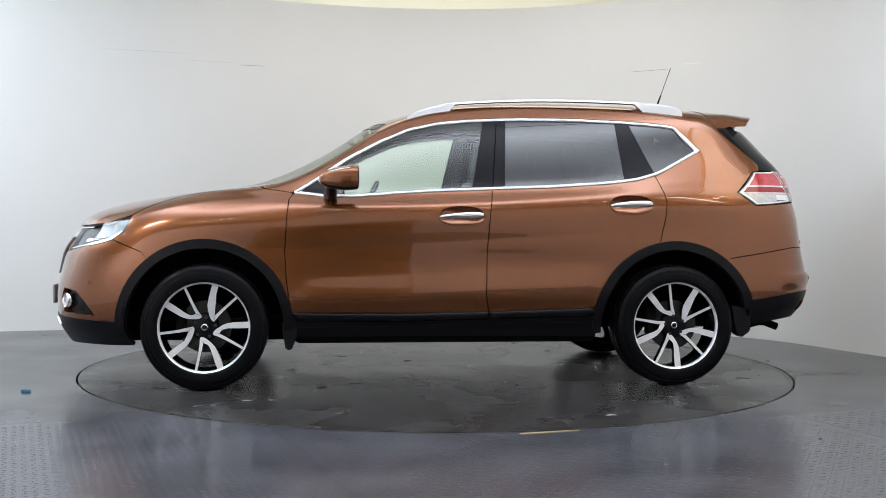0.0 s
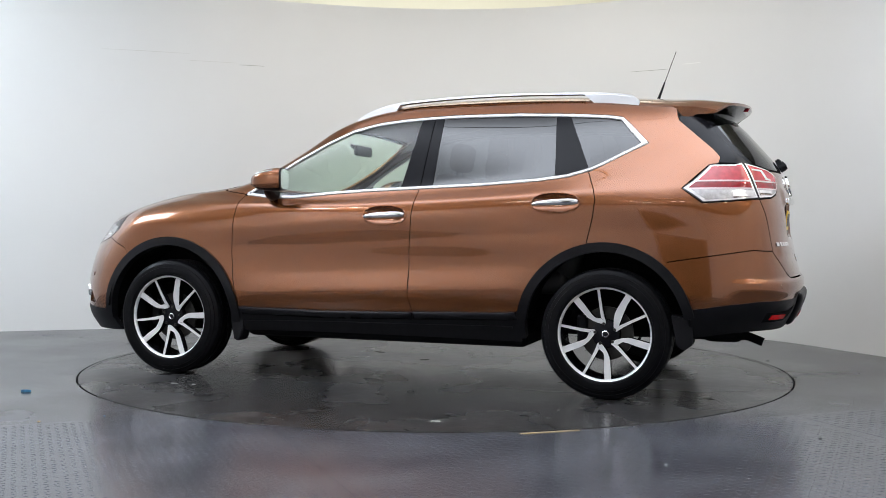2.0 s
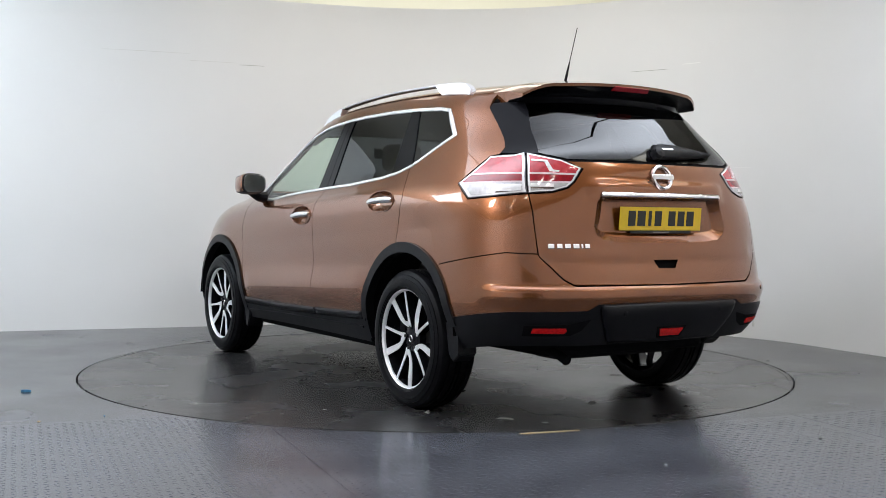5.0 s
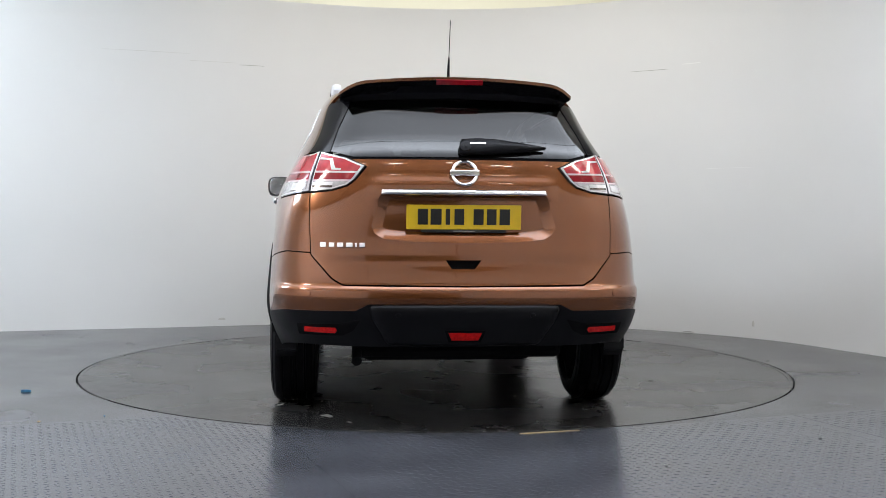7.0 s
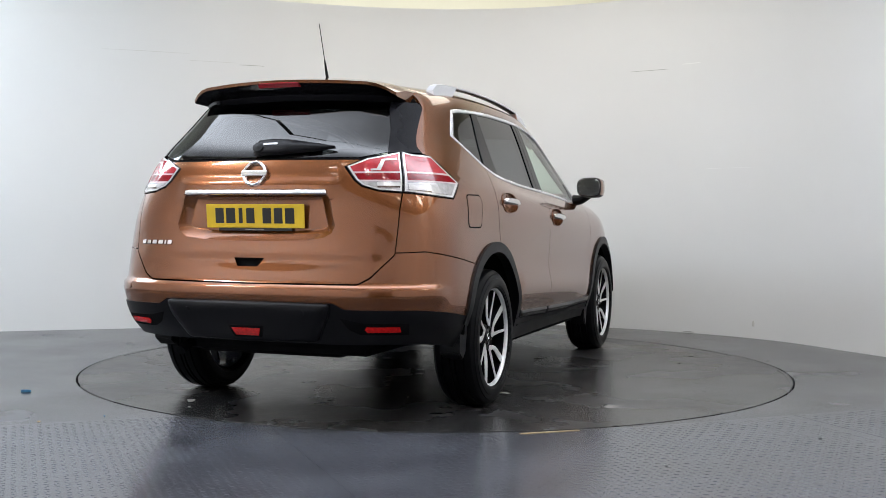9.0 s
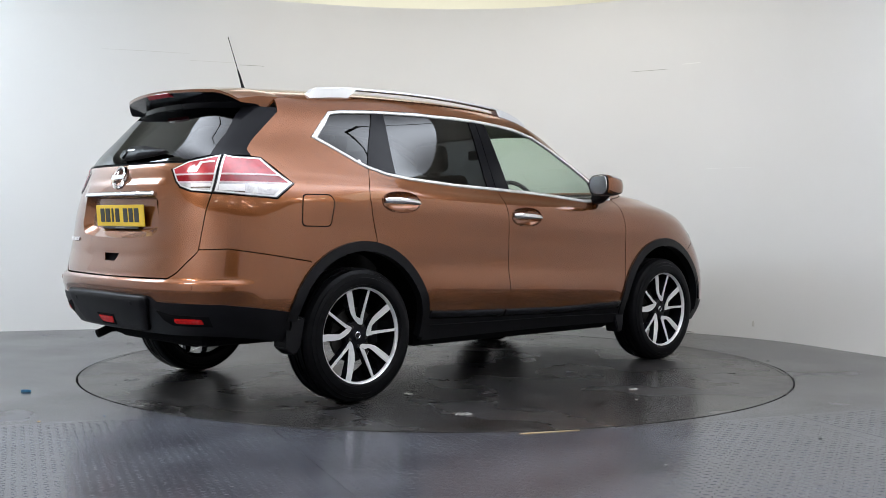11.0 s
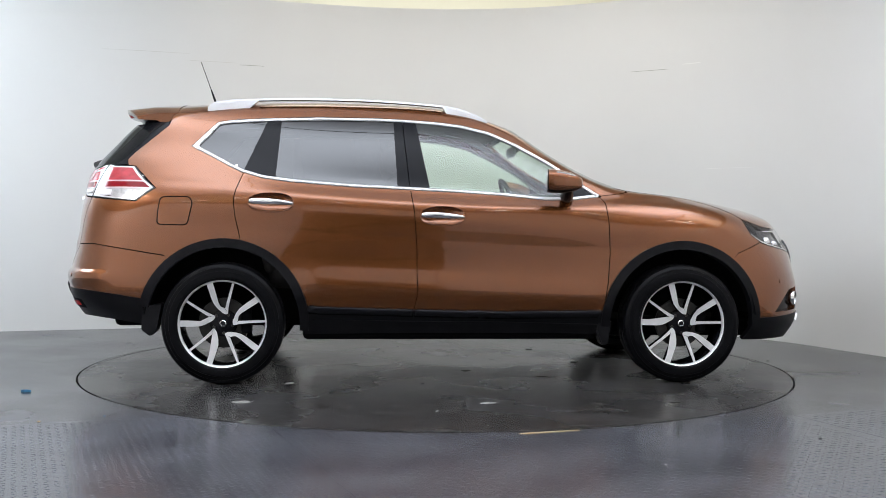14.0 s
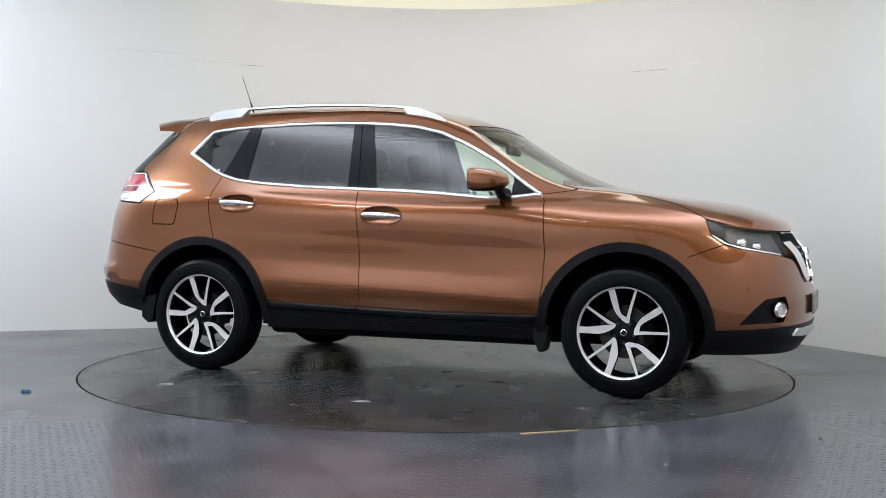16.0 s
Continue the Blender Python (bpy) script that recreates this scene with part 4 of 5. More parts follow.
def surf(mode, a, b, off=0.0, side=1):
    s, v = spot(mode, (a, b))
    p, n = sample([s], [v])
    p, n = Vector(p[0] + n[0] * off), Vector(n[0])
    return (Vector((p.x, p.y * side, p.z)), Vector((n.x, n.y * side, n.z)))


def turned(profile, at, axis, n=32):
    """A lathe whose y axis points along axis, at a place."""
    bm = lathe(profile, n)
    m = Matrix.Translation(at) @ Vector(axis).to_track_quat("Y", "Z").to_matrix().to_4x4()
    bmesh.ops.transform(bm, matrix=m, verts=bm.verts)
    return bm


HANDLES = ((-0.08, 0.984), (-1.074, 1.055))


def door_handles():
    for hx, hz in HANDLES:
        for sd in (1, -1):
            cup = panel("handle_cup", "side", handle_hole(hx, hz, 0.004), PAINT, car, off=-0.002, thick=0, dome=(-0.03, 0.045), side=sd, step=0.014)
            rows = []
            for k in range(15):
                u = k / 14
                x = hx - 0.128 + 0.25 * u
                c, n = surf("side", x, hz + 0.004 - 0.012 * u, 0.0, sd)
                lift = 0.006 + 0.026 * math.sin(math.pi * min(1, max(0, u))) ** 0.5
                h = 0.0205 * (1 - 0.35 * u) * (0.55 + 0.45 * math.sin(math.pi * u) ** 0.4)
                up = Vector((0, 0, 1))
                c = c + n * lift
                rows.append([c + up * h * math.cos(a) + n * 0.011 * math.sin(a) for a in (2 * math.pi * j / 12 for j in range(12))])
            part("door_handle", loft(rows, True, True), CHROME, car, "chrome door handle", smooth=True)
            # thin raised edge round the cup
            ring = [surf("side", x, z, 0.002, sd)[0] for x, z in handle_hole(hx, hz, 0.002)]
            part("cup_edge", tube(ring + ring[:1], 0.0025, 6), PAINT, cup, smooth=True)


def door_mirrors():
    for sd in (1, -1):
        face = Matrix.Translation((0.527, sd * 0.966, 1.192)) @ Matrix.Rotation(sd * radians(9), 4, "Z")

        def oval(x, k, dy=0.0, dz=0.0, n=28):
            ring = []
            for a in (2 * math.pi * q / n for q in range(n)):
                c, w = math.cos(a), math.sin(a)
                ring.append(face @ Vector((x, sd * (math.copysign(abs(c) ** 0.6, c) * 0.09 * k + dy), math.copysign(abs(w) ** 0.68, w) * 0.067 * k * (1 + 0.08 * c) + dz)))
            return ring
        steps = [(u, math.sqrt(max(0.0, 1 - (0.97 * u) ** 2.3))) for u in (0.0, 0.1, 0.22, 0.36, 0.5, 0.64, 0.77, 0.88, 0.96, 1.0)]
        rows = [oval(-0.002 + 0.197 * u, k * (0.98 + 0.04 * min(1, 8 * u)), -0.012 * u, -0.012 * u) for u, k in steps]
        cap = part("mirror_cap", loft(rows, True, True), PAINT, car, smooth=True, split=1.0)
        low = [oval(-0.003 + 0.198 * u, k * (0.99 + 0.045 * min(1, 8 * u)), -0.012 * u, -0.012 * u)[17:26] for u, k in steps[:-1]]
        part("mirror_underside", loft(low), PLASTIC, cap, smooth=True)
        part("indicator", tube([r[3] for r in rows[2:7]], 0.0045, 8), WHITE, cap, "clear indicator strip")
        part("mirror_bezel", loft([oval(0.012, 0.95), oval(-0.004, 0.975), oval(-0.009, 0.95)], True, True), PLASTIC, cap, smooth=True, split=0.8)
        part("mirror_glass", loft([oval(-0.006, 0.87), oval(-0.0105, 0.87), oval(-0.0115, 0.85)], True, True), CHROME, cap, "silvered mirror glass", smooth=True, split=0.4)
        arm = [Vector((0.66, sd * 0.83, 1.105)), Vector((0.655, sd * 0.88, 1.11)), Vector((0.65, sd * 0.93, 1.14)), Vector((0.645, sd * 0.96, 1.165))]
        part("mirror_arm", tube(arm, [0.04, 0.034, 0.03, 0.03], 10), PLASTIC, cap, smooth=True)


def roof_rails():
    bar = [(-1.43, 1.664), (-1.36, 1.674), (-1.2, 1.6835), (-0.82, 1.6895), (-0.48, 1.6845), (-0.118, 1.6625), (0.037, 1.639), (0.13, 1.607)]
    top = spline(bar, 5)

    def lane(x):
        return 0.598 - 0.02 * max(0, -0.9 - x) / 0.5

    def blade(topline, lowline, w=0.02):
        rows = []
        for (x, z), (x2, z2) in zip(topline, lowline):
            y = lane(x)
            rows.append([Vector((x2, y + w, z2)), Vector((x, y + w * 0.8, z - 0.003)), Vector((x, y, z)), Vector((x, y - w * 0.8, z - 0.003)), Vector((x2, y - w, z2))])
        return rows
    for sd in (1, -1):
        rail = new("roof_rail")
        rail.parent = car
        rail["label"] = "satin silver roof rail"
        def put(name, rows, mat=RAILS):
            part(name, loft([[Vector((p.x, sd * p.y, p.z)) for p in r] for r in rows], True, True), mat, rail, smooth=True, split=0.7)
        put("bar", blade([(p.x, p.y) for p in top], [(p.x, p.y - 0.013) for p in top]))
        mid = [p for p in top if -1.21 < p.x < -0.05]
        put("bar_underside", blade([(p.x, p.y - 0.0135) for p in mid], [(p.x, p.y - 0.0165) for p in mid], 0.017), PLASTIC)
        back = [(-1.478, 1.632), (-1.45, 1.655), (-1.425, 1.666), (-1.36, 1.674), (-1.28, 1.679), (-1.2, 1.682), (-1.165, 1.683)]
        low = [(-1.478, 1.60), (-1.45, 1.60), (-1.42, 1.60), (-1.36, 1.60), (-1.29, 1.60), (-1.232, 1.62), (-1.175, 1.668)]
        put("rear_foot", blade(back, low, 0.023))
        front = [(-0.075, 1.658), (-0.05, 1.6535), (0.0, 1.645), (0.05, 1.634), (0.1, 1.619), (0.15, 1.599), (0.205, 1.567)]
        low = [(-0.07, 1.645), (-0.04, 1.60), (0.0, 1.585), (0.05, 1.575), (0.1, 1.56), (0.15, 1.55), (0.205, 1.53)]
        put("front_foot", blade(front, low, 0.023))


def tail_wing():
    n = 28
    topr, botr = [], []
    for k in range(n + 1):
        y = -0.565 + 1.13 * k / n
        e = max(0.0, (abs(y) - 0.44) / 0.125)
        tip = Vector((-2.045 + 0.36 * y * y + 0.03 * e * e, y, 1.632 - 0.07 * y * y - 0.04 * e ** 2))
        root, _ = surf("top", -1.655, min(abs(y), 0.575), 0.003)
        root = Vector((-1.655, y, root.z))
        under = Vector((-1.955 + 0.42 * y * y + 0.07 * e, y * 0.99, 1.50 + 0.02 * e))
        mid = root.lerp(tip, 0.5) + Vector((0, 0, 0.008))
        topr.append([root, mid, tip, tip + Vector((0.004, 0, -0.014))])
        lip = tip + Vector((0.014, 0, -0.018))
        botr.append([tip + Vector((0.004, 0, -0.014)), lip, lip.lerp(under, 0.5) + Vector((0.035, 0, 0.012)), under + Vector((0.02, 0, 0)), under + Vector((0.10, 0, 0.0))])
    wing = part("tail_wing", loft(topr), PAINT, car, smooth=True)
    part("wing_underside", loft(botr), GLOSSY, wing, smooth=True)
    part("brake_lamp", loft([[Vector((-2.045 + 0.36 * y * y + 0.004, y, 1.622)), Vector((-2.045 + 0.36 * y * y - 0.001, y, 1.617)), Vector((-2.045 + 0.36 * y * y + 0.012, y, 1.598)), Vector((-2.0, y, 1.60)), Vector((-2.0, y, 1.62))] for y in np.linspace(-0.11, 0.11, 9)], True, True), DEEP, wing, "red high brake lamp")
    for k in (0, n):
        ring = topr[k] + botr[k][1:4]
        bm = bmesh.new()
        bm.faces.new([bm.verts.new(p) for p in ring])
        part("wing_end", bm, PAINT, wing)


def antenna():
    base = Vector((-1.5, 0, 1.695))
    d = Vector((-0.36, 0, 1)).normalized()
    ant = part("aerial", tube([base, base + d * 0.02, base + d * 0.1, base + d * 0.115], [0.011, 0.008, 0.005, 0.003], 10), PLASTIC, car, smooth=True)
    part("rod", tube([base + d * 0.11, base + d * 0.305], 0.0022, 6), LINER, ant)
    part("aerial_base", turned([(0, 0.02), (0.012, 0.014), (0.014, 0.0)], base - Vector((0, 0, 0.004)), (0, 0, 1), 16), PLASTIC, ant, smooth=True)


def tail_lamps():
    side_lamp = [(-1.875, 1.262), (-1.744, 1.135), (-1.851, 1.062), (-1.98, 1.07), ("r", 0.700, 1.086), ("r", 0.687, 1.16), ("r", 0.650, 1.276), (-2.0, 1.266)]
    gate_lamp = [("r", 0.695, 1.085), ("r", 0.60, 1.092), ("r", 0.53, 1.113), ("r", 0.495, 1.14), ("r", 0.447, 1.203), ("r", 0.53, 1.24), ("r", 0.645, 1.274), ("r", 0.682, 1.16)]
    for nm, poly in (("tail_lamp", side_lamp), ("gate_lamp", gate_lamp)):
        sv = [spot("side", q) for q in poly]
        for sd in (1, -1):
            edge = panel(nm, "grid", sv, LAMP_EDGE, car, off=0.002, thick=0.02, side=sd, label="red and clear tail lamp")
            mid = np.mean(sv, axis=0)
            inner = [(mid[0] + (s - mid[0]) * 0.885, mid[1] + (v - mid[1]) * 0.885) for s, v in sv]
            rim = [(mid[0] + (s - mid[0]) * 0.965, mid[1] + (v - mid[1]) * 0.965) for s, v in sv]
            panel("bright_border", "grid", rim, LENS_EDGE, edge, off=0.004, thick=0.003, side=sd, step=0.02)

            def band(name, lo, hi, mat, grow=0.006, more=()):
                lines = (((0, lo * KV), (5, lo * KV)), ((5, hi * KV), (0, hi * KV)), *more)
                panel(name, "grid", inner, mat, edge, off=grow, thick=0.004, side=sd, clip=lines, step=0.02)
            band("clear_band", 5.3, 6.08, CLEAR_BAND)
            band("pale_line", 6.08, 6.13, LENS_LINE, 0.007)
            band("deep_band", 6.13, 6.36, DEEP)
            band("pale_line", 6.36, 6.42, LENS_LINE, 0.007)
            band("red_band", 6.42, 7.4, RED)
            # reeded optic in the lower part, a bright hook in the upper part of the gate's lamp
            lo_s, hi_s = min(q[0] for q in inner), max(q[0] for q in inner)
            lo_v, hi_v = min(q[1] for q in inner), max(q[1] for q in inner)
            a, b = (0.02, 0.36) if nm == "tail_lamp" else (0.42, 0.86)
            s0, s1 = lo_s + (hi_s - lo_s) * a, lo_s + (hi_s - lo_s) * b
            cut = (((s1 * KS, 0), (s1 * KS, 2)), ((s0 * KS, 2), (s0 * KS, 0)))
            band("optic", lo_v + 0.06, 6.02, DIM_OPTIC, 0.0066, cut)
            for k in range(6):
                band("reed", lo_v + 0.12 + (5.9 - lo_v) * k / 6, lo_v + 0.155 + (5.9 - lo_v) * k / 6, LENS_EDGE, 0.008, cut)
            if nm == "gate_lamp":
                hook = [(lo_s + (hi_s - lo_s) * u, 6.4 + (hi_v - 6.4) * w) for u, w in ((0.93, 0.66), (0.64, 0.62), (0.52, 0.10), (0.34, 0.08), (0.335, 0.17), (0.45, 0.19), (0.58, 0.70), (0.93, 0.75))]
                panel("bright_hook", "grid", hook, LENS_EDGE, edge, off=0.0085, thick=0.003, side=sd, step=0.02)


LENS_EDGE = material("bright_lamp_edge", (0.80, 0.77, 0.77), 0.16, metal=0.25, vary=0.08, scale=40, coat=0.6)
DIM_OPTIC = material("dim_lamp_optic", (0.17, 0.13, 0.11), 0.15, metal=0.5, vary=0.5, scale=35, coat=0.8)
LAMP_EDGE = material("dark_lamp_gasket", (0.10, 0.095, 0.10), 0.2, metal=0.2, vary=0.15, scale=40, coat=0.6)
LENS_LINE = material("pale_lamp_line", (0.62, 0.48, 0.49), 0.15, coat=0.7)


def tail_details():
    plate = new("number_plate")
    plate.parent = car
    plate["label"] = "yellow number plate with black bars"
    x0 = surf("rear", 0.0, 0.97, -0.034)[0].x - 0.012
    tilt = Matrix.Rotation(radians(-5), 4, "Y")
    m = Matrix.Translation((x0, 0, 0.971)) @ tilt
    def add(name, bm, mat):
        bmesh.ops.transform(bm, matrix=m, verts=bm.verts)
        part(name, bm, mat, plate)
    add("plate_base", box_bm(0, 0, 0, 0.006, 0.524, 0.112, 0.0025, 1), YELLOW)
    ys = [0.188, 0.128, 0.074, 0.022, -0.066, -0.126, -0.186]
    ws = [0.046, 0.05, 0.02, 0.044, 0.046, 0.044, 0.048]
    for y, w in zip(ys, ws):
        add("character_bar", box_bm(-0.004, y, 0.002, 0.002, w, 0.072, 0.0008, 1), INK)
    add("dealer_strip", box_bm(-0.002, 0.0, -0.063, 0.006, 0.39, 0.013, 0.001, 1), INK)
    add("small_print_bar", box_bm(-0.0055, 0.0, -0.063, 0.002, 0.1, 0.005, 0.0005, 1), PALE)
    panel("chrome_strip", "rear", [(0.378, 1.069), (0.2, 1.069), (0, 1.069), (-0.2, 1.069), (-0.378, 1.069), (-0.37, 1.091), (-0.2, 1.091), (0, 1.091), (0.2, 1.091), (0.37, 1.091)], CHROME, car, off=0.014, thick=0.04, step=0.012, dome=(0.008, 0.012))
    c, n = surf("rear", 0.0, 1.166, 0.006)
    badge = part("badge", turned([(0, 0.046), (0.012, 0.049), (0.016, 0.0555), (0.012, 0.062), (0, 0.064)], c, n, 40), CHROME, car, "round chrome badge", smooth=True)
    m2 = Matrix.Translation(c + n * 0.012) @ n.to_track_quat("X", "Z").to_matrix().to_4x4()
    bar = box_bm(0, 0, 0, 0.012, 0.136, 0.026, 0.004, 2)
    bmesh.ops.transform(bar, matrix=m2, verts=bar.verts)
    part("badge_bar", bar, CHROME, badge)
    x = 0.652
    for w in (0.034, 0.03, 0.034, 0.036, 0.012, 0.03):
        y = x - w / 2
        c, n = surf("rear", y, 0.842, 0.003)
        bm = box_bm(0, 0, 0, 0.006, w * 0.86, 0.021, 0.002, 1, n.to_track_quat("X", "Z").to_matrix().to_4x4())
        bmesh.ops.translate(bm, vec=c, verts=bm.verts)
        part("lettering_bar", bm, CHROME, car, "small chrome bar of lettering")
        x -= w + 0.006
    wiper = panel("rear_wiper", "rear", [(0.019, 1.29), (0.007, 1.313), (-0.06, 1.319), (-0.143, 1.316), (-0.28, 1.298), (-0.383, 1.282), (-0.28, 1.268), (-0.117, 1.255), (0.019, 1.252)], PLASTIC, car, off=0.026, thick=0.02, step=0.02, dome=(0.01, 0.02))
    c, n = surf("rear", -0.005, 1.275, 0.0)
    part("wiper_pivot", turned([(0, 0.03), (0.04, 0.026), (0.045, 0.0)], c, n, 20), PLASTIC, wiper, smooth=True)
    panel("wiper_clip", "rear", [(-0.03, 1.285), (-0.10, 1.286), (-0.10, 1.293), (-0.03, 1.292)], SILVER, wiper, off=0.0385, thick=0.003)
    insert = [(0.43, 0.578), (0, 0.582), (-0.43, 0.578), (-0.415, 0.52), (-0.37, 0.45), (-0.345, 0.40), (0, 0.395), (0.345, 0.40), (0.37, 0.45), (0.415, 0.52)]
    centre = panel("bumper_insert", "rear", insert, PLASTIC, car, off=0.016, thick=0.03, round_by=0.03, step=0.015, dome=(0.014, 0.03))
    panel("rear_fog_lamp", "rear", [(0.075, 0.468), (-0.075, 0.468), (-0.06, 0.436), (0.06, 0.436)], BRIGHT, centre, off=0.036, thick=0.01, step=0.02)
    panel("fog_lamp_frame", "rear", [(0.092, 0.478), (-0.092, 0.478), (-0.072, 0.426), (0.072, 0.426)], LINER, centre, off=0.033, thick=0.006, step=0.03)
    for sd in (1, -1):
        # flat black panel paints the shade of the recess round each reflector
        fr = panel("reflector_recess_shade", "rear", [(0.75, 0.488), (0.56, 0.492), (0.465, 0.512), (0.50, 0.46), (0.545, 0.438), (0.74, 0.438)], LINER, car, off=0.006, thick=0.004, side=sd, step=0.03)
        panel("reflector", "rear", [(0.715, 0.475), (0.578, 0.474), (0.57, 0.462), (0.578, 0.450), (0.715, 0.453)], BRIGHT, fr, off=0.009, thick=0.004, side=sd, step=0.02)
        for md, a, b, mat in (("rear", 0.70, 0.626, PAINT), ("rear", 0.30, 0.54, PLASTIC), ("side", 2.0, 0.60, PAINT)):
            c, n = surf(md, a, b, 0.001 if mat is PAINT else 0.0305, sd)
            part("parking_sensor", turned([(-0.002, 0.0125), (0.002, 0.0115), (0.003, 0.0)], c, n, 16), mat, car, smooth=True)
        # flaps behind the wheels
        for poly in ([(-1.70, 0.47), (-1.81, 0.45), (-1.815, 0.315), (-1.765, 0.278), (-1.73, 0.31)], [(0.93, 0.37), (0.84, 0.37), (0.838, 0.31), (0.872, 0.222), (0.905, 0.226)]):
            flap = prism(poly, sd * 0.765, sd * 0.868)
            bmesh.ops.bevel(flap, geom=[e for e in flap.edges if e.calc_length() < 0.12], offset=0.006, segments=2, affect="EDGES")
            part("mud_flap", flap, PLASTIC, car, smooth=True)
        panel("sill_ridge", "side", [(0.84, 0.352), (0.3, 0.365), (-0.3, 0.37), (-0.84, 0.378), (-0.84, 0.367), (-0.3, 0.359), (0.3, 0.354), (0.84, 0.341)], PLASTIC, car, off=0.014, thick=0.012, side=sd)
    fuel = [(-1.706, 1.08), (-1.545, 1.081), (-1.527, 1.05), (-1.556, 0.925), (-1.723, 0.927), (-1.718, 1.0)]
    gap = panel("fuel_flap_gap", "side", inset(fuel, -0.006), LINER, car, off=0.0006, thick=0, side=-1, round_by=0.028, step=0.02)
    panel("fuel_flap", "side", fuel, PAINT, gap, off=0.0014, thick=0.001, side=-1, round_by=0.025, step=0.02)
    c, n = surf("side", -1.285, 1.272, -0.004, -1)
    part("window_sticker", turned([(0, 0.009), (0.001, 0.009), (0.0012, 0.0)], c, n, 12), WHITE, car, "tiny pale window sticker")
    # exhaust, silencer and tow eye under the tail
    part("silencer", box_bm(-1.93, 0.05, 0.355, 0.24, 0.84, 0.13, 0.055, 4), LINER, car)
    part("tail_pipe", tube([Vector((-1.95, 0.47, 0.335)), Vector((-2.07, 0.48, 0.335)), Vector((-2.15, 0.48, 0.305))], 0.024, 12), LINER, car, smooth=True)
    part("rear_axle", tube([Vector((-1.35, -0.75, 0.33)), Vector((-1.35, 0.75, 0.33))], 0.035, 10), LINER, car)
    part("front_axle", tube([Vector((1.35, -0.75, 0.33)), Vector((1.35, 0.75, 0.33))], 0.035, 10), LINER, car)


def nose():
    lamp = [("g", 11.37, 5.66), (1.806, 0.883), (1.873, 0.838), (1.935, 0.818), ("f", 0.50, 0.775), ("f", 0.43, 0.782), ("g", 12.95, 5.40), ("g", 12.5, 5.42), ("g", 12, 5.47), ("g", 11.5, 5.66)]
    for sd in (1, -1):
        tub = panel("headlamp", "side", lamp, LAMP_TUB, car, off=-0.035, thick=0, side=sd, label="clear headlamp with a dark inner edge")
        panel("lens", "side", lamp, LENS, tub, off=0.001, thick=0.004, side=sd)
        panel("dark_bezel", "side", [("g", 11.37, 5.66), (1.806, 0.883), (1.873, 0.84), (1.91, 0.828), (1.885, 0.865), (1.87, 0.925), ("g", 11.6, 5.62)], GLOSSY, tub, off=-0.012, thick=0.02, side=sd)
        for x, z, r in ((1.955, 0.857, 0.032), (2.03, 0.838, 0.027)):
            c, n = surf("side", x, z, -0.03, sd)
            part("projector", turned([(0.0, r), (0.022, r * 0.9), (0.02, r * 0.7), (0.03, r * 0.45), (0.034, 0.0)], c, (0.8, n.y * 0.6, 0.05), 24), CHROME, tub, smooth=True)
        panel("chrome_edge", "side", [(1.806, 0.885), (1.873, 0.841), (1.935, 0.821), ("f", 0.50, 0.779), ("f", 0.50, 0.785), (1.935, 0.828), (1.873, 0.848), (1.809, 0.889)], CHROME, tub, off=0.002, thick=0.004, side=sd, step=0.02)
        c, n = surf("front", 0.605, 0.488, -0.012, sd)
        ax = (0.8, 0.55 * sd, 0)
        fogl = part("fog_lamp", turned([(0, 0.031), (0.014, 0.034), (0.018, 0.039), (0.01, 0.044), (0, 0.046)], c, ax, 28), CHROME, car, "chrome-ringed fog lamp", smooth=True)
        part("fog_lens", turned([(0.006, 0.032), (0.011, 0.018), (0.013, 0)], c, ax, 24), WHITE, fogl, smooth=True)
        grille = panel("grille", "front", [(0.43, 0.786), (0.40, 0.755), (0.30, 0.645), (0.0, 0.605), ("g", 14, 5.40), ("g", 13.4, 5.40), ("g", 12.98, 5.40)], LINER, car, off=-0.02, thick=0, side=sd)
        for z in (0.66, 0.70, 0.74, 0.78, 0.82):
            panel("grille_bar", "front", [(0.0, z), (0.16, z), (0.33, z + 0.004), (0.33, z + 0.016), (0.16, z + 0.012), (0.0, z + 0.012)], GLOSSY, grille, off=-0.014, thick=0.02, side=sd, step=0.05)
        panel("chrome_arm", "front", [(0.425, 0.845), (0.33, 0.85), (0.19, 0.64), (0.26, 0.625), (0.31, 0.66)], CHROME, grille, off=0.01, thick=0.02, side=sd, step=0.03)
        panel("lower_lip", "front", [(0, 0.33), (0.36, 0.335), (0.49, 0.345), (0.46, 0.38), (0.36, 0.376), (0, 0.372)], SILVER, car, off=0.016, thick=0.02, side=sd, label="silver front lip")
    c, n = surf("front", 0.0, 0.76, -0.012)
    part("nose_badge", turned([(0, 0.05), (0.014, 0.06), (0.012, 0.072), (0, 0.075)], c, n, 32), CHROME, car, "round chrome badge", smooth=True)
    bm = box_bm(surf("front", 0.0, 0.50)[0].x, 0, 0.50, 0.012, 0.52, 0.112, 0.003, 1)
    part("front_plate", bm, PALE, car, "pale number plate")


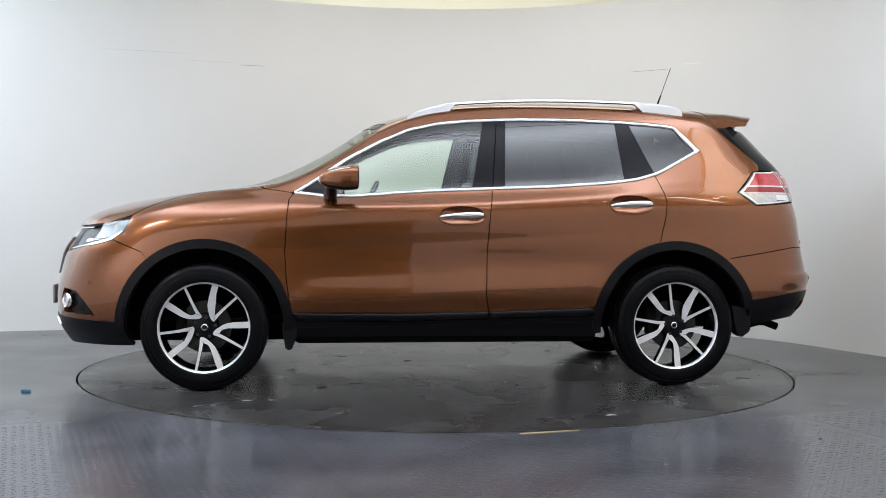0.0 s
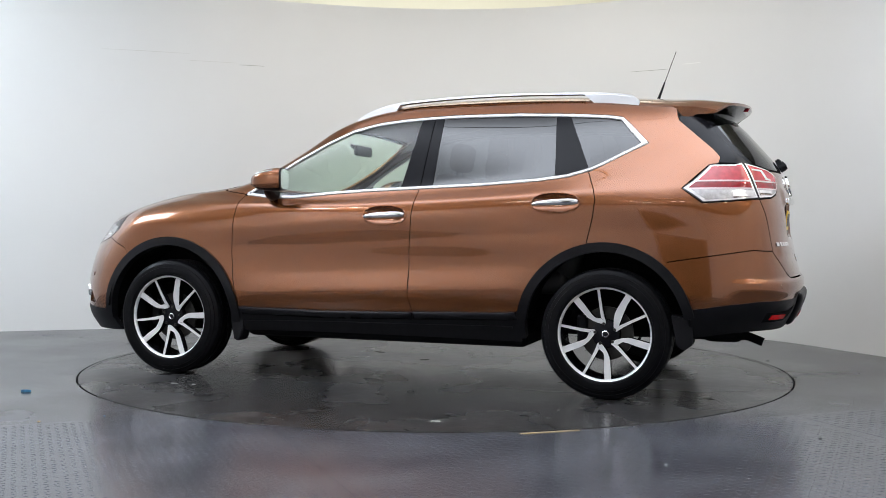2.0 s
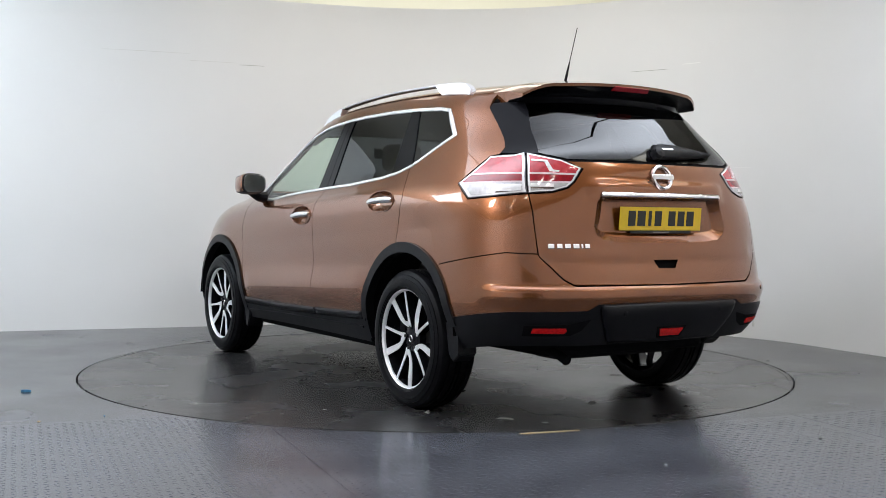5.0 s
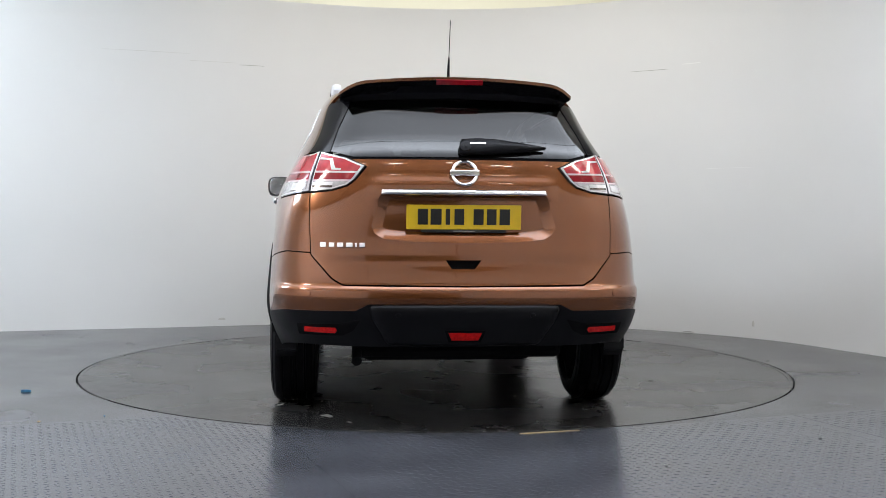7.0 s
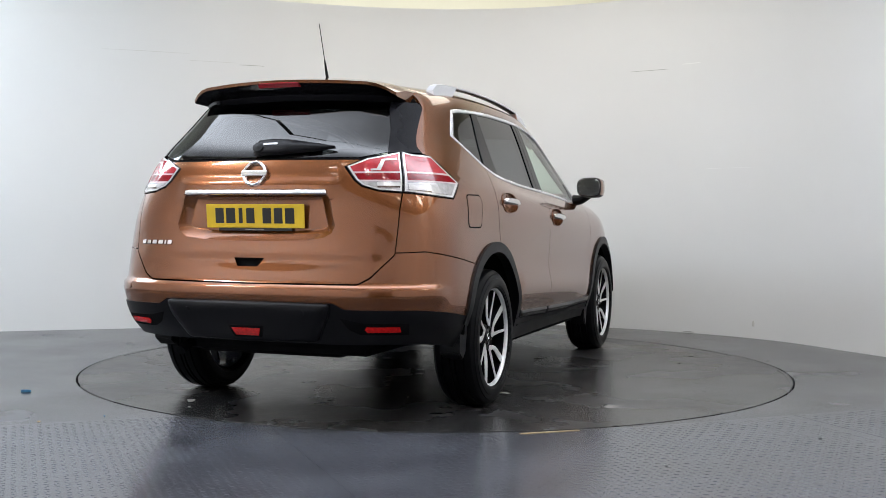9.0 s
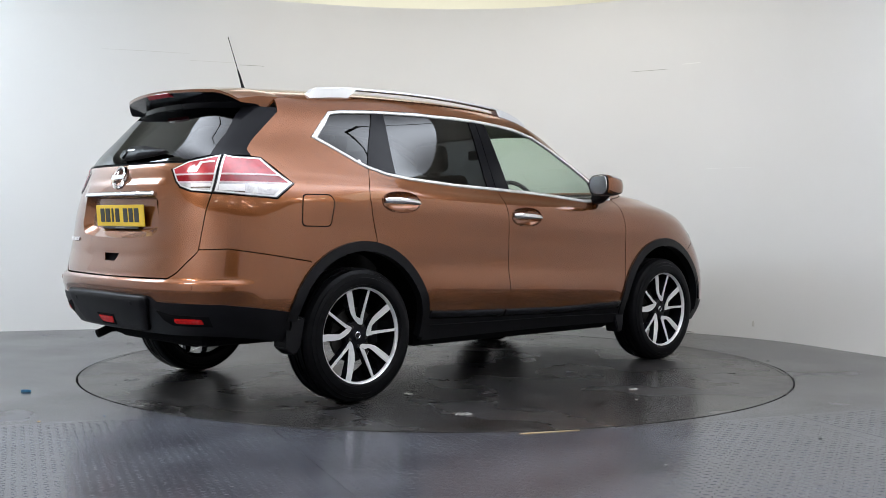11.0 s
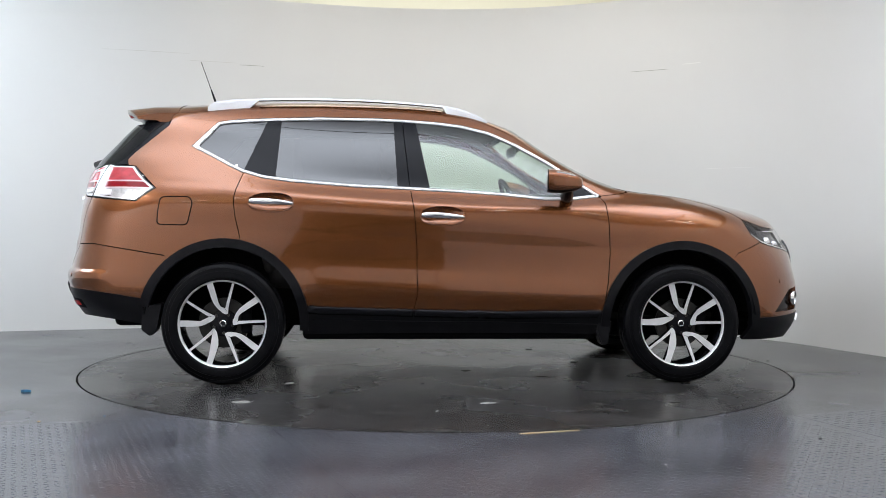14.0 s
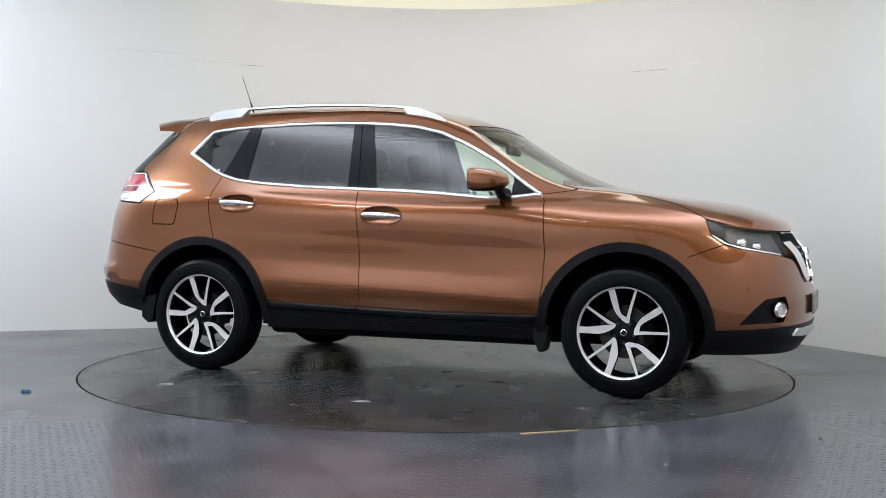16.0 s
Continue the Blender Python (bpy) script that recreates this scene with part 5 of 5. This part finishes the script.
def cabin():
    def seat(x, y, w, rear=False):
        ob = part("rear_seat" if rear else "front_seat", box_bm(x + 0.22, y, 0.62, 0.5, w, 0.16, 0.06, 3), SEAT, car, smooth=True)
        rot = Matrix.Rotation(radians(-14), 4, "Y")
        part("backrest", box_bm(x - 0.06, y, 0.93, 0.13, w, 0.62, 0.05, 3, rot), SEAT, ob, smooth=True)
        return ob
    for y in (0.37, -0.37):
        s = seat(-0.22, y, 0.5)
        part("headrest", box_bm(-0.38, y, 1.335, 0.10, 0.25, 0.17, 0.045, 3, Matrix.Rotation(radians(-10), 4, "Y")), SEAT, s, smooth=True)
        part("headrest_post", tube([Vector((-0.36, y - 0.06, 1.2)), Vector((-0.37, y - 0.06, 1.28))], 0.007), STEEL, s)
        part("headrest_post", tube([Vector((-0.36, y + 0.06, 1.2)), Vector((-0.37, y + 0.06, 1.28))], 0.007), STEEL, s)
    s = seat(-1.08, 0.0, 1.28, True)
    for y in (0.38, 0.0, -0.38):
        part("headrest", box_bm(-1.22, y, 1.28, 0.09, 0.24, 0.13, 0.04, 3), SEAT, s, smooth=True)
    dash = part("dashboard", box_bm(0.74, 0, 0.93, 0.5, 1.42, 0.28, 0.07, 4), DASH, car, smooth=True)
    part("instrument_hood", box_bm(0.56, -0.37, 1.09, 0.2, 0.36, 0.07, 0.03, 3), DASH, dash, smooth=True)
    part("centre_console", box_bm(0.2, 0, 0.62, 0.9, 0.24, 0.22, 0.05, 3), DASH, car, smooth=True)
    bm = bmesh.new()
    rows = []
    for k in range(36):
        a = 2 * math.pi * k / 36
        c = Vector((0, 0.185 * math.cos(a), 0.185 * math.sin(a)))
        d = c.normalized()
        rows.append([c + d * 0.014 * math.cos(b) + Vector((1, 0, 0)) * 0.014 * math.sin(b) for b in (2 * math.pi * j / 8 for j in range(8))])
    bm.free()
    bm = loft(rows + rows[:1], True)
    m = Matrix.Translation((0.40, -0.37, 1.045)) @ Matrix.Rotation(radians(-24), 4, "Y")
    bmesh.ops.transform(bm, matrix=m, verts=bm.verts)
    sw = part("steering_wheel", bm, DASH, car, smooth=True)
    hub = box_bm(0.01, 0, 0, 0.05, 0.16, 0.10, 0.03, 3)
    bmesh.ops.transform(hub, matrix=m, verts=hub.verts)
    part("wheel_hub", hub, DASH, sw, smooth=True)
    for a in (0, 180, 270):
        sp = box_bm(0.01, 0.12 * math.cos(radians(a)), 0.12 * math.sin(radians(a)), 0.02, 0.12 if a != 270 else 0.04, 0.04 if a != 270 else 0.12, 0.01)
        bmesh.ops.transform(sp, matrix=m, verts=sp.verts)
        part("wheel_spoke", sp, DASH, sw, smooth=True)
    mir = part("cabin_mirror", box_bm(0.44, 0, 1.415, 0.03, 0.25, 0.07, 0.014, 3), DASH, car, smooth=True)
    part("mirror_stem", tube([Vector((0.46, 0, 1.42)), Vector((0.53, 0, 1.46))], 0.014), DASH, mir)
    # pillar linings
    for sd in (1, -1):
        rows = [[surf("side", x + dx, z, -0.03 - 0.03 * (dx > 0), sd)[0] for dx in (0.0, 0.08)] for x, z in ((-0.33, 1.56), (-0.31, 1.4), (-0.29, 1.2), (-0.28, 1.12))]
        part("pillar_lining", loft(rows), DASH, car, smooth=True)


door_handles()
door_mirrors()
roof_rails()
tail_wing()
antenna()
tail_lamps()
tail_details()
nose()
cabin()


# ---- floor plates, scraps and wall marks ----
PLATE_TURN = 21.5  # degrees by which the plates lie askew


def askew(u, v, z=0.0):
    a = radians(PLATE_TURN)
    return (u * math.cos(a) - v * math.sin(a), u * math.sin(a) + v * math.cos(a), z)


def plate_top(u):
    """How far the plates reach: up to the turntable's rim on one side, a straight edge on the other."""
    return -2.30 if u >= 0 else -0.018 - math.sqrt(2.282 ** 2 - max(u, -1.9) ** 2)


def floor_plates():
    edges = [-6.5, -4.0, -1.5, 1.0, 3.5]
    for u0, u1 in zip(edges, edges[1:]):
        plate = tagged(new("floor_plate"), "worn grey steel floor plate with a raised tread", "floor plate", "steel floor plates", "structure")
        v1, v0 = -2.30, -5.4
        bm = bmesh.new()
        run = [u1 - 0.002 - (u1 - u0 - 0.004) * k / 24 for k in range(25)]
        lo = [bm.verts.new(askew(u, v, 0)) for u, v in [(u0 + 0.002, v0), (u1 - 0.002, v0)] + [(u, plate_top(u)) for u in run]]
        hi = [bm.verts.new(askew(u, v, 0.004)) for u, v in [(u0 + 0.003, v0), (u1 - 0.003, v0)] + [(u, plate_top(u) - 0.001) for u in run]]
        bm.faces.new(hi)
        for i in range(27):
            bm.faces.new((lo[i], lo[(i + 1) % 27], hi[(i + 1) % 27], hi[i]))
        part("sheet", bm, TREAD, plate)
        # lozenges in two directions, each a low ridge
        verts, faces = [], []
        pitch = 0.036
        nu, nv = int((u1 - u0 - 0.06) / pitch), int(3.3 / pitch)
        for i in range(nu):
            for j in range(nv):
                u, v = u0 + 0.04 + i * pitch, -0.9 - j * pitch
                x, y, _ = askew(u, v)
                if abs(x) > 3.2 or v > plate_top(u) - 0.025:
                    continue
                if random.random() < 0.06:
                    continue
                a = radians(45 if (i + j) % 2 else -45)
                c, s = math.cos(a), math.sin(a)
                b = len(verts)
                for du, dv, z in ((-0.0145, 0, 0.0042), (0, -0.0042, 0.0042), (0.0145, 0, 0.0042), (0, 0.0042, 0.0042), (-0.009, 0, 0.0048), (0.009, 0, 0.0048)):
                    verts.append(askew(u + du * c - dv * s, v + du * s + dv * c, z))
                faces += [(b, b + 1, b + 4), (b + 1, b + 5, b + 4), (b + 1, b + 2, b + 5), (b + 2, b + 3, b + 5), (b + 3, b + 4, b + 5), (b + 3, b, b + 4)]
        if verts:
            tagged(mesh_object("tread", verts, faces, TREAD, plate), kind="stuff")


def shard(cx, cy, r, n, z0, z1, rnd, squash=0.5, turn=0.0):
    bm = bmesh.new()
    pts = []
    for k in range(n):
        a = 2 * math.pi * k / n
        q = r * rnd.uniform(0.55, 1.1)
        x, y = q * math.cos(a), q * math.sin(a) * squash
        pts.append((cx + x * math.cos(turn) - y * math.sin(turn), cy + x * math.sin(turn) + y * math.cos(turn)))
    top, low = [bm.verts.new((x, y, z1)) for x, y in pts], [bm.verts.new((x, y, z0)) for x, y in pts]
    bm.faces.new(top)
    for k in range(n):
        bm.faces.new((low[k], low[(k + 1) % n], top[(k + 1) % n], top[k]))
    return bm


def scraps():
    rnd = random.Random(5)
    bm = bmesh.new()
    sliver = [(0.375, -2.286), (0.39, -2.297), (0.50, -2.262), (0.655, -2.206), (0.65, -2.199), (0.50, -2.246)]
    top, low = [bm.verts.new((x, y, 0.007)) for x, y in sliver], [bm.verts.new((x, y, 0.0005)) for x, y in sliver]
    bm.faces.new(top)
    for k in range(len(sliver)):
        bm.faces.new((low[k], low[(k + 1) % len(sliver)], top[(k + 1) % len(sliver)], top[k]))
    tagged(part("wood_sliver", bm, WOOD), "pale wood sliver lying by the turntable's rim", "wood sliver")
    tagged(part("plastic_scrap", shard(-2.25, -1.19, 0.03, 7, 0.0005, 0.012, rnd, 0.45), BLUE), "small blue plastic scrap on the grey floor", "scrap")
    for x, y, r, mat in ((-1.86, -2.05, 0.008, WOOD), (-2.86, 1.55, 0.018, PALE), (1.7, -2.35, 0.008, PALE), (-1.6, -1.9, 0.006, BLUE), (0.9, -2.9, 0.007, PALE), (2.3, 0.35, 0.012, PALE)):
        z = 0.0045 if (-math.sin(radians(PLATE_TURN)) * x + math.cos(radians(PLATE_TURN)) * y) < -2.3 else 0.0005
        tagged(part("scrap", shard(x, y, r, 6, z, z + 0.004, rnd), mat), "tiny pale crumb lying on the grey floor", "scrap", "crumbs on the floor")


def wall_marks():
    """Scuffs and short open joints of the wall's lining."""
    plan = [Vector(p) for p in WALL_PLAN]

    def place(x):
        for a, b in zip(plan, plan[1:]):
            if a.x <= x <= b.x:
                t = (x - a.x) / (b.x - a.x)
                d = (b - a).normalized()
                n = Vector((d.y, -d.x))
                return a.lerp(b, t) + n * 0.0015
    for x0, x1, z, h, mat, name in ((-1.78, -1.58, 2.345, 0.006, SCUFF, "open_joint"), (1.72, 2.02, 2.30, 0.005, SCUFF, "open_joint"), (2.12, 2.25, 2.33, 0.008, WHITE_MARK, "patch"),
                                    (-2.9, -2.2, 2.42, 0.003, FAINT, "faint_joint"), (-2.2, -1.8, 2.36, 0.003, FAINT, "faint_joint"),
                                    (2.3, 2.6, 1.42, 0.004, WHITE_MARK, "patch"), (2.62, 2.635, 0.10, 0.05, FAINT, "scuff"), (-1.96, -1.9, 0.055, 0.02, FAINT, "scuff"), (2.15, 2.23, 0.004, 0.012, SCUFF, "scuff")):
        n = 8
        rows = []
        for k in range(n + 1):
            x = x0 + (x1 - x0) * k / n
            p = place(x)
            hh = h * (0.35 + 0.65 * math.sin(math.pi * (0.1 + 0.8 * k / n)))
            rows.append([Vector((p.x, p.y, z)), Vector((p.x, p.y, z + hh))])
        tagged(part(name, loft(rows), mat), "thin mark on the off-white studio wall", "wall mark", kind="structure")


SCUFF = material("grey_scuff", (0.5, 0.49, 0.45), 0.7, vary=0.3, scale=30)
FAINT = material("faint_scuff", (0.63, 0.61, 0.57), 0.7, vary=0.1, scale=30)
WHITE_MARK = material("white_patch", (0.87, 0.86, 0.84), 0.6)
floor_plates()
scraps()
wall_marks()


# ---- turntable ----
DIRT = material("dark_dirt", (0.03, 0.028, 0.025), 0.8, vary=0.3, scale=30)
table = tagged(new("turntable"), "round grey painted turntable with scuffs, flush with the floor", "turntable")


def build_turntable():
    n = 160
    bm = bmesh.new()
    bmesh.ops.create_circle(bm, cap_ends=True, segments=n, radius=RT - 0.006)
    f = list(bm.faces)
    r = bmesh.ops.extrude_face_region(bm, geom=f)
    bmesh.ops.translate(bm, vec=(0, 0, -0.03), verts=[v for v in r["geom"] if isinstance(v, bmesh.types.BMVert)])
    part("disc", bm, TURN, table)
    bm = bmesh.new()
    rows = [[Vector((r * math.cos(2 * math.pi * k / 120), r * math.sin(2 * math.pi * k / 120), z)) for r, z in ((RT - 0.03, 0.0008), (RT - 0.029, 0.0016), (RT - 0.007, 0.0016), (RT - 0.006, 0.0))] for k in range(121)]
    bm.free()
    part("rim_band", loft(rows), TURN, table)
    rnd = random.Random(11)
    for k in range(46):
        a, r = rnd.uniform(0, 2 * math.pi), 2.1 * math.sqrt(rnd.uniform(0.02, 1))
        big = rnd.random() < 0.25
        size = rnd.uniform(0.03, 0.06) if big else rnd.uniform(0.008, 0.022)
        part("paint_flake", shard(r * math.cos(a), r * math.sin(a), size, rnd.randint(7, 12), 0.0003, 0.0012, rnd, rnd.uniform(0.35, 0.8), rnd.uniform(0, 6)), PALE if rnd.random() < 0.7 else DIRT, table)


build_turntable()


def motions():
    """The turntable and the car on it turn together at a steady pace."""
    rows_t, rows_c = [], []
    for k in range(33):
        t = k * 0.5
        deg = 186.57 - 13.03 * t
        a = radians(deg)
        rows_t.append((t, pose(0, 0, 0, 0, 0, deg)))
        rows_c.append((t, pose(0.057 * math.cos(a) - 0.0843 * math.sin(a), 0.057 * math.sin(a) + 0.0843 * math.cos(a), 0, 0, 0, deg)))
    walk(table, rows_t)
    walk(car, rows_c)


motions()
